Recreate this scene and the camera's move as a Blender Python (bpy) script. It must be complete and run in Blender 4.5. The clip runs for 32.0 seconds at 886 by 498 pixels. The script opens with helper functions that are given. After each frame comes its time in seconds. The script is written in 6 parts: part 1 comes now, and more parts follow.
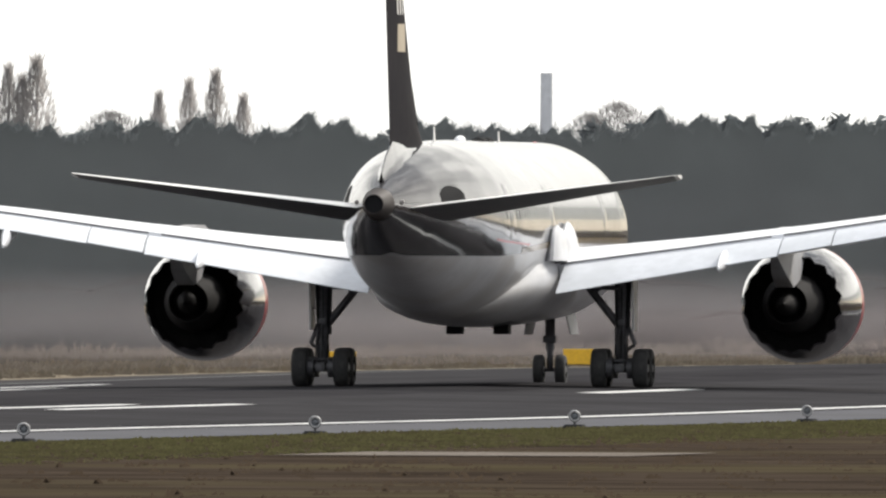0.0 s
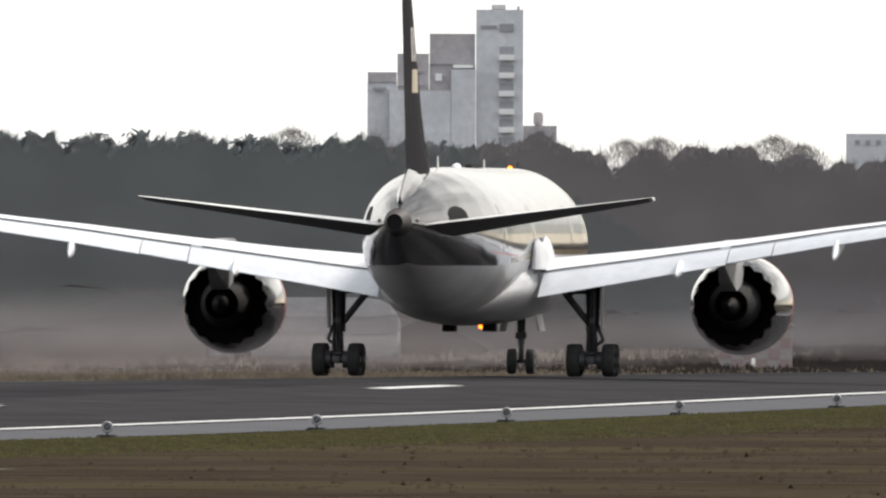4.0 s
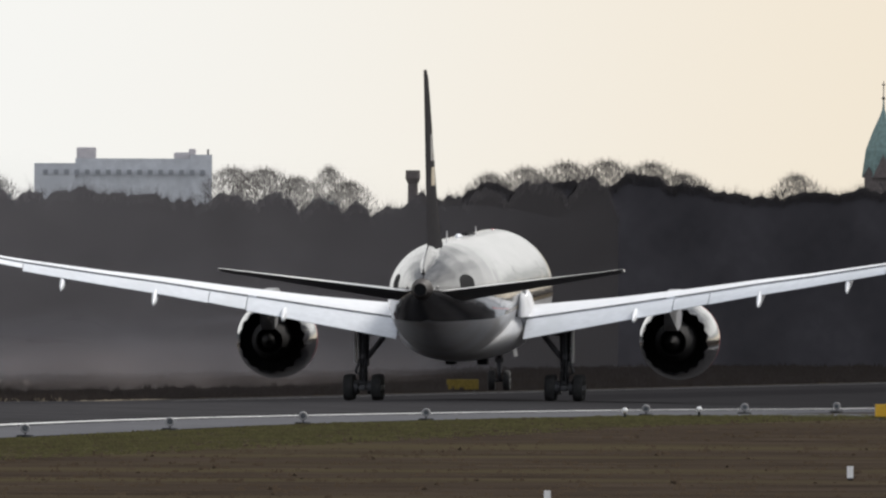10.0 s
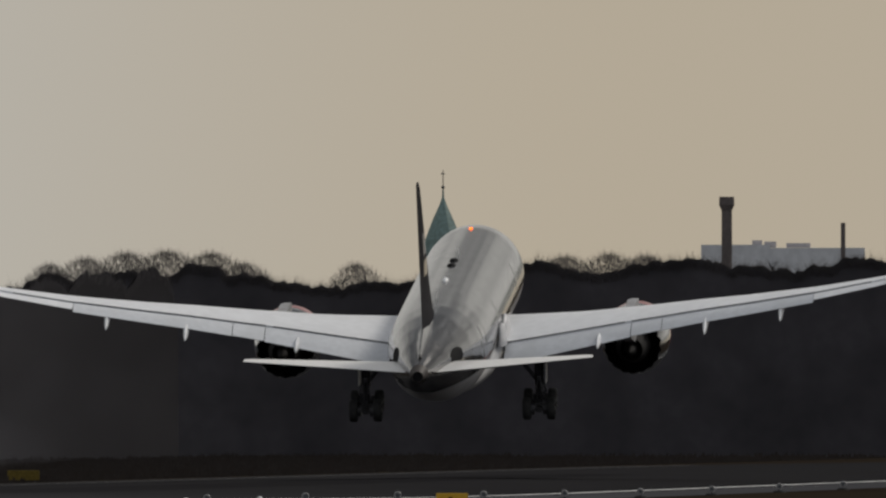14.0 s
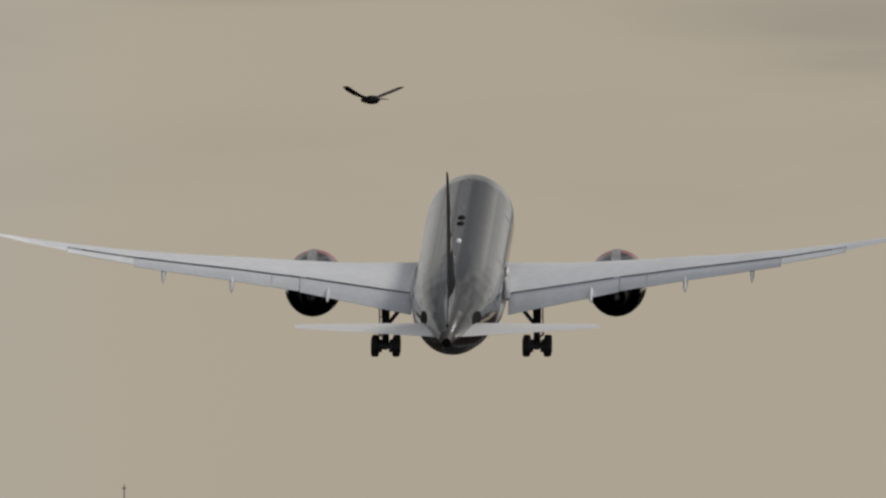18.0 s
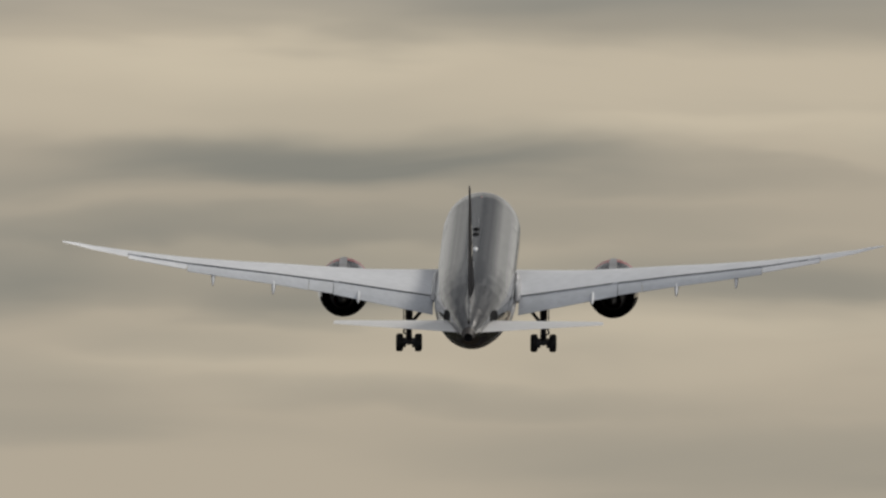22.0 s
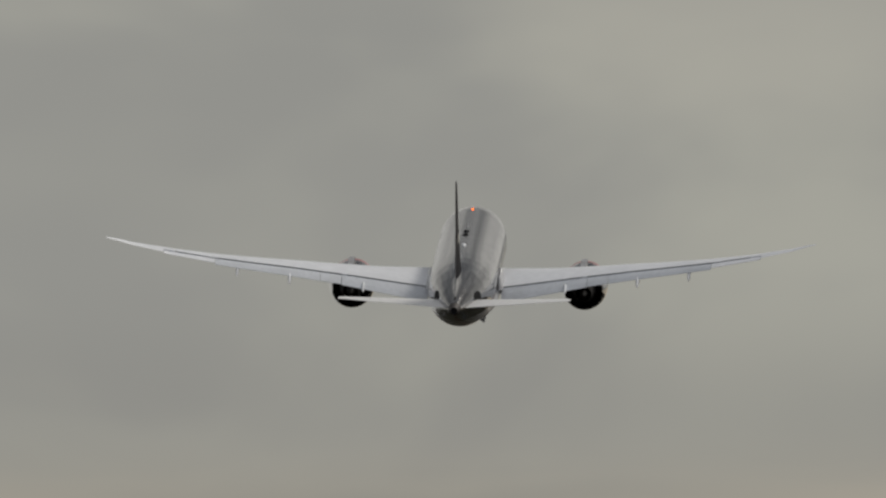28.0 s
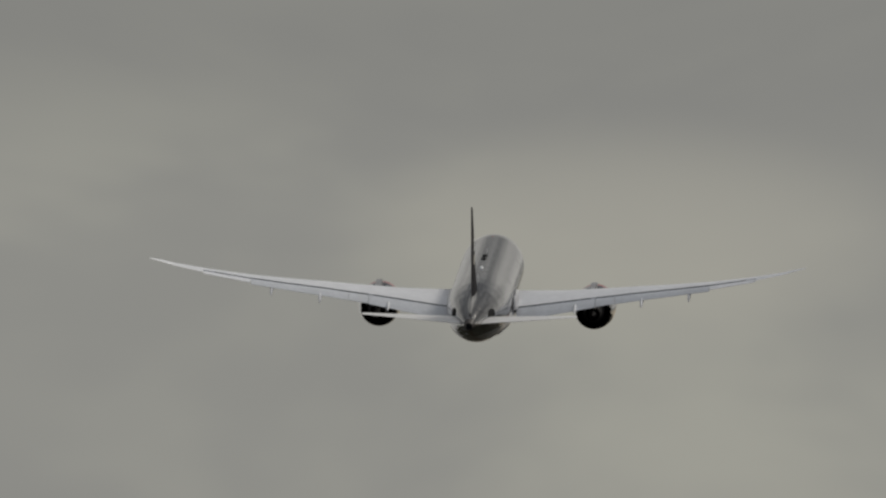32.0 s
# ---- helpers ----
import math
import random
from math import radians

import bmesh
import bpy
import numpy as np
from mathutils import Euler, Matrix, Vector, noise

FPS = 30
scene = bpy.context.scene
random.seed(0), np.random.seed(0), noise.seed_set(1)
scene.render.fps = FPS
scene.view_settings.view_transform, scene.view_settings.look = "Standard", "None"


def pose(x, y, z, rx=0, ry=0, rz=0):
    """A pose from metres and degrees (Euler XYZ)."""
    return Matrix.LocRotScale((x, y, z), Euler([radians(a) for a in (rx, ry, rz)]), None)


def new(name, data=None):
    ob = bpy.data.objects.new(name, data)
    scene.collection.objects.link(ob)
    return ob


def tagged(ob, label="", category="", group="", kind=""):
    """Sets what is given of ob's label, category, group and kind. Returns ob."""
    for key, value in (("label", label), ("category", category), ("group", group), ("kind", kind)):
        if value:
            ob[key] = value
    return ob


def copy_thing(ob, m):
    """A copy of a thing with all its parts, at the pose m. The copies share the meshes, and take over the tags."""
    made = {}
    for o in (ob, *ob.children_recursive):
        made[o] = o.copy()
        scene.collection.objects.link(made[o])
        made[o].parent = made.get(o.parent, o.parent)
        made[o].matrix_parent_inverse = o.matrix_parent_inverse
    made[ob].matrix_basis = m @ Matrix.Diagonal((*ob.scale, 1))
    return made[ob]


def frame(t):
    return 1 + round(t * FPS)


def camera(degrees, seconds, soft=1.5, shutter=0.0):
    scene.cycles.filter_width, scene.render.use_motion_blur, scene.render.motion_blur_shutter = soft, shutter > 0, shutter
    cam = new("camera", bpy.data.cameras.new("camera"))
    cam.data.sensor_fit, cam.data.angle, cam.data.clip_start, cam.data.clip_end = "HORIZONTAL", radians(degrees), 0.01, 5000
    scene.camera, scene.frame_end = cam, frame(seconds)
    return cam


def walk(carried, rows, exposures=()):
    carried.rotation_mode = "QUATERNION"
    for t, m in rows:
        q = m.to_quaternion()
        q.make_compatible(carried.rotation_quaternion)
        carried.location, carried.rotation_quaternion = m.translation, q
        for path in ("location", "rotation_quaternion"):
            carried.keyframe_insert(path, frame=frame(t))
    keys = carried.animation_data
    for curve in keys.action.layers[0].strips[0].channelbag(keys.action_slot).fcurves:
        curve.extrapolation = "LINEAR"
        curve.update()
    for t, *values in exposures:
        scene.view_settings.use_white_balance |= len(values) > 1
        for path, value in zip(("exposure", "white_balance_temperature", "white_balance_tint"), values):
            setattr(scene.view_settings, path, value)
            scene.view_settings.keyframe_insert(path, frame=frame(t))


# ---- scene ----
FOV = 1.2615
EYE = 4.48


def aim(pan, tilt, roll):
    """The camera on its tripod: milliradians to the right of the runway's line, above the horizon, and of lean."""
    a, b, c = [math.degrees(v / 1000) for v in (pan, tilt, roll)]
    return pose(0, 0, EYE, 90 + b, 0, -a) @ pose(0, 0, 0, 0, 0, c)


def fly(x, y, z, pitch, yaw, bank):
    """An aircraft's pose: nose up, nose to the right, right side down."""
    return pose(x, y, z, 0, 0, -yaw) @ pose(0, 0, 0, pitch) @ pose(0, 0, 0, 0, bank)


EXPOSURES = [(0, 1.55, 6500, 10), (4, 1.45, 6500, 10), (7, 0.98, 6450, 11), (9, 1.03, 6400, 11), (10, 1.04, 6280, 10.6), (11, 0.78, 6320, 10.8), (12, 0.64, 6430, 10.4),
             (13, 0.24, 6600, 10), (14.5, 0.0, 6500, 10), (17, -0.1, 6450, 10.3), (20, 0.05, 6500, 10), (22, 0.01, 6500, 10), (23.5, -0.08, 6500, 10), (25, -0.03, 6500, 10), (28, 0.0, 6500, 10), (30, 0.0, 6500, 10), (32, -0.14, 6500, 10)]
cam = camera(FOV, 32.0, soft=2.4)
# camera rows begin
walk(cam, [
    (0, aim(-113.929, 0.216, 3.59)),
    (0.5, aim(-112.157, 0.246, 3.32)),
    (1, aim(-109.807, 0.305, 3.59)),
    (1.5, aim(-107.435, 0.339, 1.47)),
    (2, aim(-105.769, 0.367, -0.89)),
    (2.5, aim(-104.108, 0.427, -1.22)),
    (3, aim(-102.058, 0.492, -0.73)),
    (3.5, aim(-99.661, 0.566, 0.63)),
    (4, aim(-96.537, 0.677, 3.57)),
    (4.5, aim(-93.647, 0.780, 5.34)),
    (6.5, aim(-87.295, 1.231, 5.63)),
    (7, aim(-85.706, 1.245, 6.84)),
    (7.5, aim(-83.959, 1.258, 5.84)),
    (8, aim(-82.383, 1.231, 5.13)),
    (8.5, aim(-80.929, 1.244, 4.28)),
    (9, aim(-79.644, 1.291, 1.59)),
    (9.5, aim(-78.249, 1.373, 1.23)),
    (10, aim(-76.366, 1.475, 3.33)),
    (10.5, aim(-74.322, 1.573, 2.42)),
    (11, aim(-72.977, 1.759, 1.47)),
    (11.5, aim(-71.992, 2.000, 0.55)),
    (12, aim(-71.042, 2.265, -0.84)),
    (12.5, aim(-69.771, 2.527, -0.70)),
    (13, aim(-68.442, 2.869, -2.13)),
    (13.5, aim(-66.848, 3.258, -1.65)),
    (14, aim(-65.433, 3.721, -1.32)),
    (14.5, aim(-64.184, 4.281, -0.99)),
    (16.5, aim(-60.432, 7.771, -0.73)),
    (17, aim(-59.523, 8.936, 0.86)),
    (17.5, aim(-58.365, 10.303, 1.09)),
    (18, aim(-57.512, 11.543, 0.73)),
    (18.5, aim(-56.369, 12.811, 0.36)),
    (19, aim(-55.424, 14.148, 0.00)),
    (19.5, aim(-54.606, 15.567, 0.00)),
    (20, aim(-53.826, 17.084, 0.00)),
    (20.5, aim(-53.256, 18.554, 0.00)),
    (21, aim(-52.795, 19.940, 0.00)),
    (21.5, aim(-52.231, 21.262, 0.00)),
    (22, aim(-51.566, 22.555, 0.00)),
    (22.5, aim(-50.850, 23.858, 0.00)),
    (23, aim(-50.310, 25.203, 0.00)),
    (23.5, aim(-49.824, 26.594, 0.00)),
    (24, aim(-49.331, 27.862, 0.00)),
    (24.5, aim(-48.626, 29.028, 0.00)),
    (25, aim(-47.591, 30.028, 0.00)),
    (25.5, aim(-46.252, 31.055, 0.00)),
    (27.5, aim(-44.099, 34.661, 0.00)),
    (28, aim(-44.191, 35.501, 0.00)),
    (28.5, aim(-43.994, 36.268, 0.00)),
    (29, aim(-43.701, 37.083, 0.00)),
    (29.5, aim(-43.438, 37.890, 0.00)),
    (30, aim(-43.148, 38.591, 0.00)),
    (30.5, aim(-42.726, 39.232, 0.00)),
    (31, aim(-42.235, 39.793, 0.00)),
    (31.5, aim(-41.785, 40.302, 0.00)),
    (32, aim(-41.251, 40.801, 0.00))
], EXPOSURES)
# camera rows end

# ---- sky and sun ----
SUN_UP, SUN_TURN = 42, 40


def node(tree, kind, inputs=()):
    n = tree.nodes.new(kind)
    for k, v in dict(inputs).items():
        if isinstance(v, bpy.types.NodeSocket):
            tree.links.new(v, n.inputs[k])
        else:
            n.inputs[k].default_value = v
    return n


def maths(tree, op, a, b=0.0, clamp=False):
    n = node(tree, "ShaderNodeMath", {0: a, 1: b})
    n.operation, n.use_clamp = op, clamp
    return n.outputs[0]


def ramp(tree, value, lo, hi, a=0.0, b=1.0):
    n = node(tree, "ShaderNodeMapRange", {0: value, 1: lo, 2: hi, 3: a, 4: b})
    n.interpolation_type = "SMOOTHSTEP"
    return n.outputs[0]


def blend(tree, fac, a, b, mode="MIX"):
    n = tree.nodes.new("ShaderNodeMix")
    n.data_type, n.blend_type = "RGBA", mode
    for i, v in ((0, fac), (6, a), (7, b)):
        if isinstance(v, bpy.types.NodeSocket):
            tree.links.new(v, n.inputs[i])
        else:
            n.inputs[i].default_value = (*v, 1) if isinstance(v, tuple) and len(v) == 3 else v
    return n.outputs[2]


STREAKS = ((-64.4, 21.5, 4.6, 0.92, 0.33), (-63.3, 18.7, 3.8, 0.80, 0.26), (-52.1, 18.8, 4.3, 0.37, 0.24), (-52.8, 21.1, 3.2, 0.40, 0.18), (-46.5, 17.3, 6.5, 0.92, 0.19),
           (-57.6, 20.1, 2.6, 0.40, 0.16), (-52.8, 25.0, 6.1, 0.69, 0.42), (-47.6, 24.2, 5.7, 0.48, 0.30), (-52.5, 23.1, 8.0, 0.42, 0.29), (-60.8, 22.2, 8.7, 1.03, 0.36),
           (-43.2, 22.1, 4.3, 0.48, 0.28), (-43.7, 16.8, 8.0, 1.15, 0.22), (-47.2, 30.6, 13.0, 1.49, 0.41), (-45.5, 28.5, 10.2, 1.03, 0.41), (-55.2, 24.6, 7.2, 0.69, 0.33),
           (-61.0, 30.3, 5.8, 0.92, 0.26))


LIGHTS = ((-50.0, 26.5, 18.0, 1.1, 0.60), (-58.0, 27.7, 6.0, 0.9, 0.40), (-44.0, 25.2, 6.0, 0.6, 0.35), (-49.0, 20.1, 9.0, 0.9, 0.36), (-52.5, 22.2, 7.0, 0.35, 0.30), (-57.0, 19.3, 5.0, 0.5, 0.25), (-46.0, 21.0, 7.0, 0.6, 0.34))


def make_world():
    world = bpy.data.worlds.new("sky")
    scene.world = world
    world.use_nodes = True
    t = world.node_tree
    t.nodes.clear()
    out = t.nodes.new("ShaderNodeOutputWorld")
    sky = t.nodes.new("ShaderNodeTexSky")
    sky.sky_type, sky.sun_disc = "NISHITA", False
    sky.sun_elevation, sky.sun_rotation = radians(SUN_UP), radians(SUN_TURN)
    sky.air_density, sky.dust_density = 1.5, 4.0
    way = node(t, "ShaderNodeTexCoord").outputs["Generated"]
    xyz = node(t, "ShaderNodeSeparateXYZ", {0: way})
    x, z = xyz.outputs[0], xyz.outputs[2]
    # long thin streaks of stratus seen almost edge on
    streak = node(t, "ShaderNodeMapping", {"Vector": way, "Scale": (66, 66, 390)})
    n1 = node(t, "ShaderNodeTexNoise", {"Vector": streak.outputs[0], "Scale": 1.0, "Detail": 3.5, "Roughness": 0.48, "Distortion": 0.55}).outputs[0]
    broad = node(t, "ShaderNodeMapping", {"Vector": way, "Scale": (16, 16, 90), "Location": (3.1, 0.4, 1.7)})
    n2 = node(t, "ShaderNodeTexNoise", {"Vector": broad.outputs[0], "Scale": 1.0, "Detail": 2.0}).outputs[0]
    banks = node(t, "ShaderNodeMapping", {"Vector": way, "Scale": (10.0, 3.2, 20.0), "Location": (0.7, 2.3, 0.2)})
    n3 = node(t, "ShaderNodeTexNoise", {"Vector": banks.outputs[0], "Scale": 1.0, "Detail": 3.0, "Roughness": 0.55, "Distortion": 0.8}).outputs[0]
    # single grey streaks: where they lie to the right and up, half their length and height, and how thick they are, in milliradians
    wob = node(t, "ShaderNodeMapping", {"Vector": way, "Scale": (210, 210, 620), "Location": (4.4, 0.9, 2.2)})
    n5 = node(t, "ShaderNodeTexNoise", {"Vector": wob.outputs[0], "Scale": 1.0, "Detail": 3.0, "Roughness": 0.5}).outputs[0]
    bent = maths(t, "ADD", z, maths(t, "MULTIPLY", maths(t, "SUBTRACT", n1, 0.5), 0.0028))
    bent = maths(t, "ADD", bent, maths(t, "MULTIPLY", maths(t, "SUBTRACT", n5, 0.5), 0.0009))
    shift = maths(t, "ADD", x, maths(t, "MULTIPLY", maths(t, "SUBTRACT", n2, 0.5), 0.012))
    streaks = 0.0
    for a, e, w, h, thick in STREAKS:
        u = maths(t, "DIVIDE", maths(t, "SUBTRACT", shift, a / 1000), w / 1000)
        v = maths(t, "DIVIDE", maths(t, "SUBTRACT", bent, e / 1000), h / 1000)
        far = maths(t, "ADD", maths(t, "MULTIPLY", u, u), maths(t, "MULTIPLY", v, v))
        streaks = maths(t, "ADD", streaks, ramp(t, far, 2.6, 0.0, 0.0, thick))
    amount = maths(t, "ADD", maths(t, "MULTIPLY", ramp(t, z, 0.008, 0.016), 0.4), maths(t, "MULTIPLY", maths(t, "MULTIPLY", ramp(t, z, 0.017, 0.0215), ramp(t, z, 0.0262, 0.0232)), 0.72))
    grey = maths(t, "ADD", maths(t, "MULTIPLY", ramp(t, n1, 0.43, 0.70), 0.62), maths(t, "MULTIPLY", ramp(t, n2, 0.40, 0.72), 0.38))
    grey = maths(t, "ADD", maths(t, "MULTIPLY", maths(t, "MULTIPLY", grey, amount), 0.55), streaks, True)
    bright = 0.0
    for a, e, w, h, thick in LIGHTS:
        u = maths(t, "DIVIDE", maths(t, "SUBTRACT", shift, a / 1000), w / 1000)
        v = maths(t, "DIVIDE", maths(t, "SUBTRACT", bent, e / 1000), h / 1000)
        far = maths(t, "ADD", maths(t, "MULTIPLY", u, u), maths(t, "MULTIPLY", v, v))
        bright = maths(t, "ADD", bright, ramp(t, far, 2.6, 0.0, 0.0, thick))
    high = ramp(t, z, 0.0275, 0.034)
    pale = blend(t, high, (0.448, 0.392, 0.306), (0.325, 0.323, 0.292))
    dark = blend(t, high, (0.238, 0.234, 0.203), (0.240, 0.242, 0.232))
    pale = blend(t, maths(t, "MINIMUM", bright, 1.0), pale, (0.60, 0.525, 0.40))
    cloud = blend(t, grey, pale, dark)
    # softer heaps above the streaks, one of them lit
    heaps = node(t, "ShaderNodeMapping", {"Vector": way, "Scale": (34, 34, 95), "Location": (1.3, 5.2, 0.6)})
    n4 = node(t, "ShaderNodeTexNoise", {"Vector": heaps.outputs[0], "Scale": 1.0, "Detail": 4.0, "Roughness": 0.56, "Distortion": 0.5}).outputs[0]
    heap = blend(t, ramp(t, n4, 0.38, 0.62), (0.375, 0.372, 0.328), (0.291, 0.291, 0.272))
    u = maths(t, "DIVIDE", maths(t, "ADD", x, 0.0366), 0.0062)
    v = maths(t, "DIVIDE", maths(t, "SUBTRACT", z, 0.0412), 0.0024)
    spot = maths(t, "ADD", maths(t, "MULTIPLY", u, u), maths(t, "MULTIPLY", v, v))
    heap = blend(t, ramp(t, spot, 1.8, 0.0, 0.0, 0.7), heap, (0.405, 0.395, 0.345))
    heap = blend(t, ramp(t, z, 0.0410, 0.0465, 0.0, 0.7), heap, (0.228, 0.230, 0.222))
    heap = blend(t, ramp(t, z, 0.0355, 0.0310, 0.0, 0.55), heap, (0.262, 0.258, 0.238))
    cloud = blend(t, ramp(t, z, 0.0275, 0.0318), cloud, heap)
    # thin bright cover over the grey heaps
    cloud = blend(t, ramp(t, z, 0.052, 0.075), cloud, (0.56, 0.55, 0.52))
    # the haze is whiter low over the wood
    cloud = blend(t, maths(t, "MULTIPLY", ramp(t, x, -0.060, -0.090), ramp(t, z, 0.16, 0.02)), cloud, (0.468, 0.460, 0.430))
    side = maths(t, "MULTIPLY", ramp(t, x, -0.084, -0.112), ramp(t, x, -0.45, -0.18))
    cloud = blend(t, maths(t, "MULTIPLY", side, ramp(t, z, 0.32, 0.05)), cloud, (0.50, 0.495, 0.475))
    # banks of cloud higher up, brighter overhead
    bank = blend(t, ramp(t, n3, 0.42, 0.60), (0.088, 0.094, 0.102), (0.285, 0.290, 0.292))
    low_bank = blend(t, ramp(t, n3, 0.40, 0.62), (0.27, 0.268, 0.26), (0.55, 0.54, 0.51))
    bank = blend(t, ramp(t, z, 0.27, 0.36), low_bank, bank)
    cloud = blend(t, ramp(t, z, 0.12, 0.24), cloud, bank)
    cloud = blend(t, ramp(t, z, 0.45, 0.90), cloud, (0.415, 0.425, 0.44))
    # the cover is thicker away from the sun
    y = xyz.outputs[1]
    cloud = blend(t, ramp(t, y, 0.25, -0.35), cloud, (0.40, 0.41, 0.43))
    clear = blend(t, 1.0, sky.outputs[0], (0.05, 0.05, 0.05), "MULTIPLY")
    colour = blend(t, 0.97, clear, cloud)
    bg = node(t, "ShaderNodeBackground", {"Color": colour, "Strength": 1.0})
    t.links.new(bg.outputs[0], out.inputs[0])


make_world()
lamp = bpy.data.lights.new("sun", "SUN")
lamp.energy, lamp.angle, lamp.color = 1.65, radians(12), (1.0, 0.95, 0.87)
sun = new("sun", lamp)
sun.matrix_world = pose(0, 0, 500, 0, 0, -SUN_TURN) @ pose(0, 0, 0, -(90 - SUN_UP))


# ---- materials ----
def principled(name, base, rough=0.5, metal=0.0, coat=0.0, grain=0.0, size=1.0, wear=None, bump=0.0, spec=0.5, glow=None, power=0.0, random_tone=0.0, detail=5.0, dim=0.0):
    """A surface: base colour with variation at two scales, roughness, and a fine relief."""
    m = bpy.data.materials.new(name)
    m.use_nodes = True
    t = m.node_tree
    b = t.nodes["Principled BSDF"]
    b.inputs["Roughness"].default_value = rough
    b.inputs["Metallic"].default_value = metal
    b.inputs["Coat Weight"].default_value = coat
    b.inputs["Coat Roughness"].default_value = 0.06
    b.inputs["Specular IOR Level"].default_value = spec
    colour = None
    if grain > 0:
        where = node(t, "ShaderNodeTexCoord").outputs["Object"]
        fine = node(t, "ShaderNodeTexNoise", {"Vector": where, "Scale": 4.0 / size, "Detail": detail, "Roughness": 0.6}).outputs[0]
        wide = node(t, "ShaderNodeTexNoise", {"Vector": where, "Scale": 0.6 / size, "Detail": 3.0}).outputs[0]
        dark = tuple(c * (1 - grain) for c in base)
        light = tuple(min(1, c * (1 + grain)) for c in base)
        colour = blend(t, ramp(t, fine, 0.3, 0.7), dark, light)
        colour = blend(t, maths(t, "MULTIPLY", ramp(t, wide, 0.45, 0.7), 0.7 if wear else 0.3), colour, wear or dark)
        # darkens along y: glare lost over the far field, put into the colour
        if dim:
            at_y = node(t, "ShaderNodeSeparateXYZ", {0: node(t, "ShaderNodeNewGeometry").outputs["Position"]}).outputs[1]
            dim_share = maths(t, "MULTIPLY", ramp(t, at_y, 1650, 2100), dim)
            colour = blend(t, dim_share, colour, tuple(c * 0.4 for c in base))
        if random_tone:
            r = node(t, "ShaderNodeObjectInfo").outputs["Random"]
            v = ramp(t, r, 0, 1, 1 - random_tone, 1 + random_tone)
            hsv = node(t, "ShaderNodeHueSaturation", {"Color": colour, "Value": v})
            colour = hsv.outputs[0]
        t.links.new(colour, b.inputs["Base Color"])
        t.links.new(maths(t, "ADD", maths(t, "MULTIPLY", fine, 0.2), rough - 0.1), b.inputs["Roughness"])
        if bump:
            bp = node(t, "ShaderNodeBump", {"Height": fine, "Strength": bump, "Distance": 0.05 * size})
            t.links.new(bp.outputs[0], b.inputs["Normal"])
    else:
        b.inputs["Base Color"].default_value = (*base, 1)
    if glow:
        b.inputs["Emission Color"].default_value = (*glow, 1)
        b.inputs["Emission Strength"].default_value = power
    return m


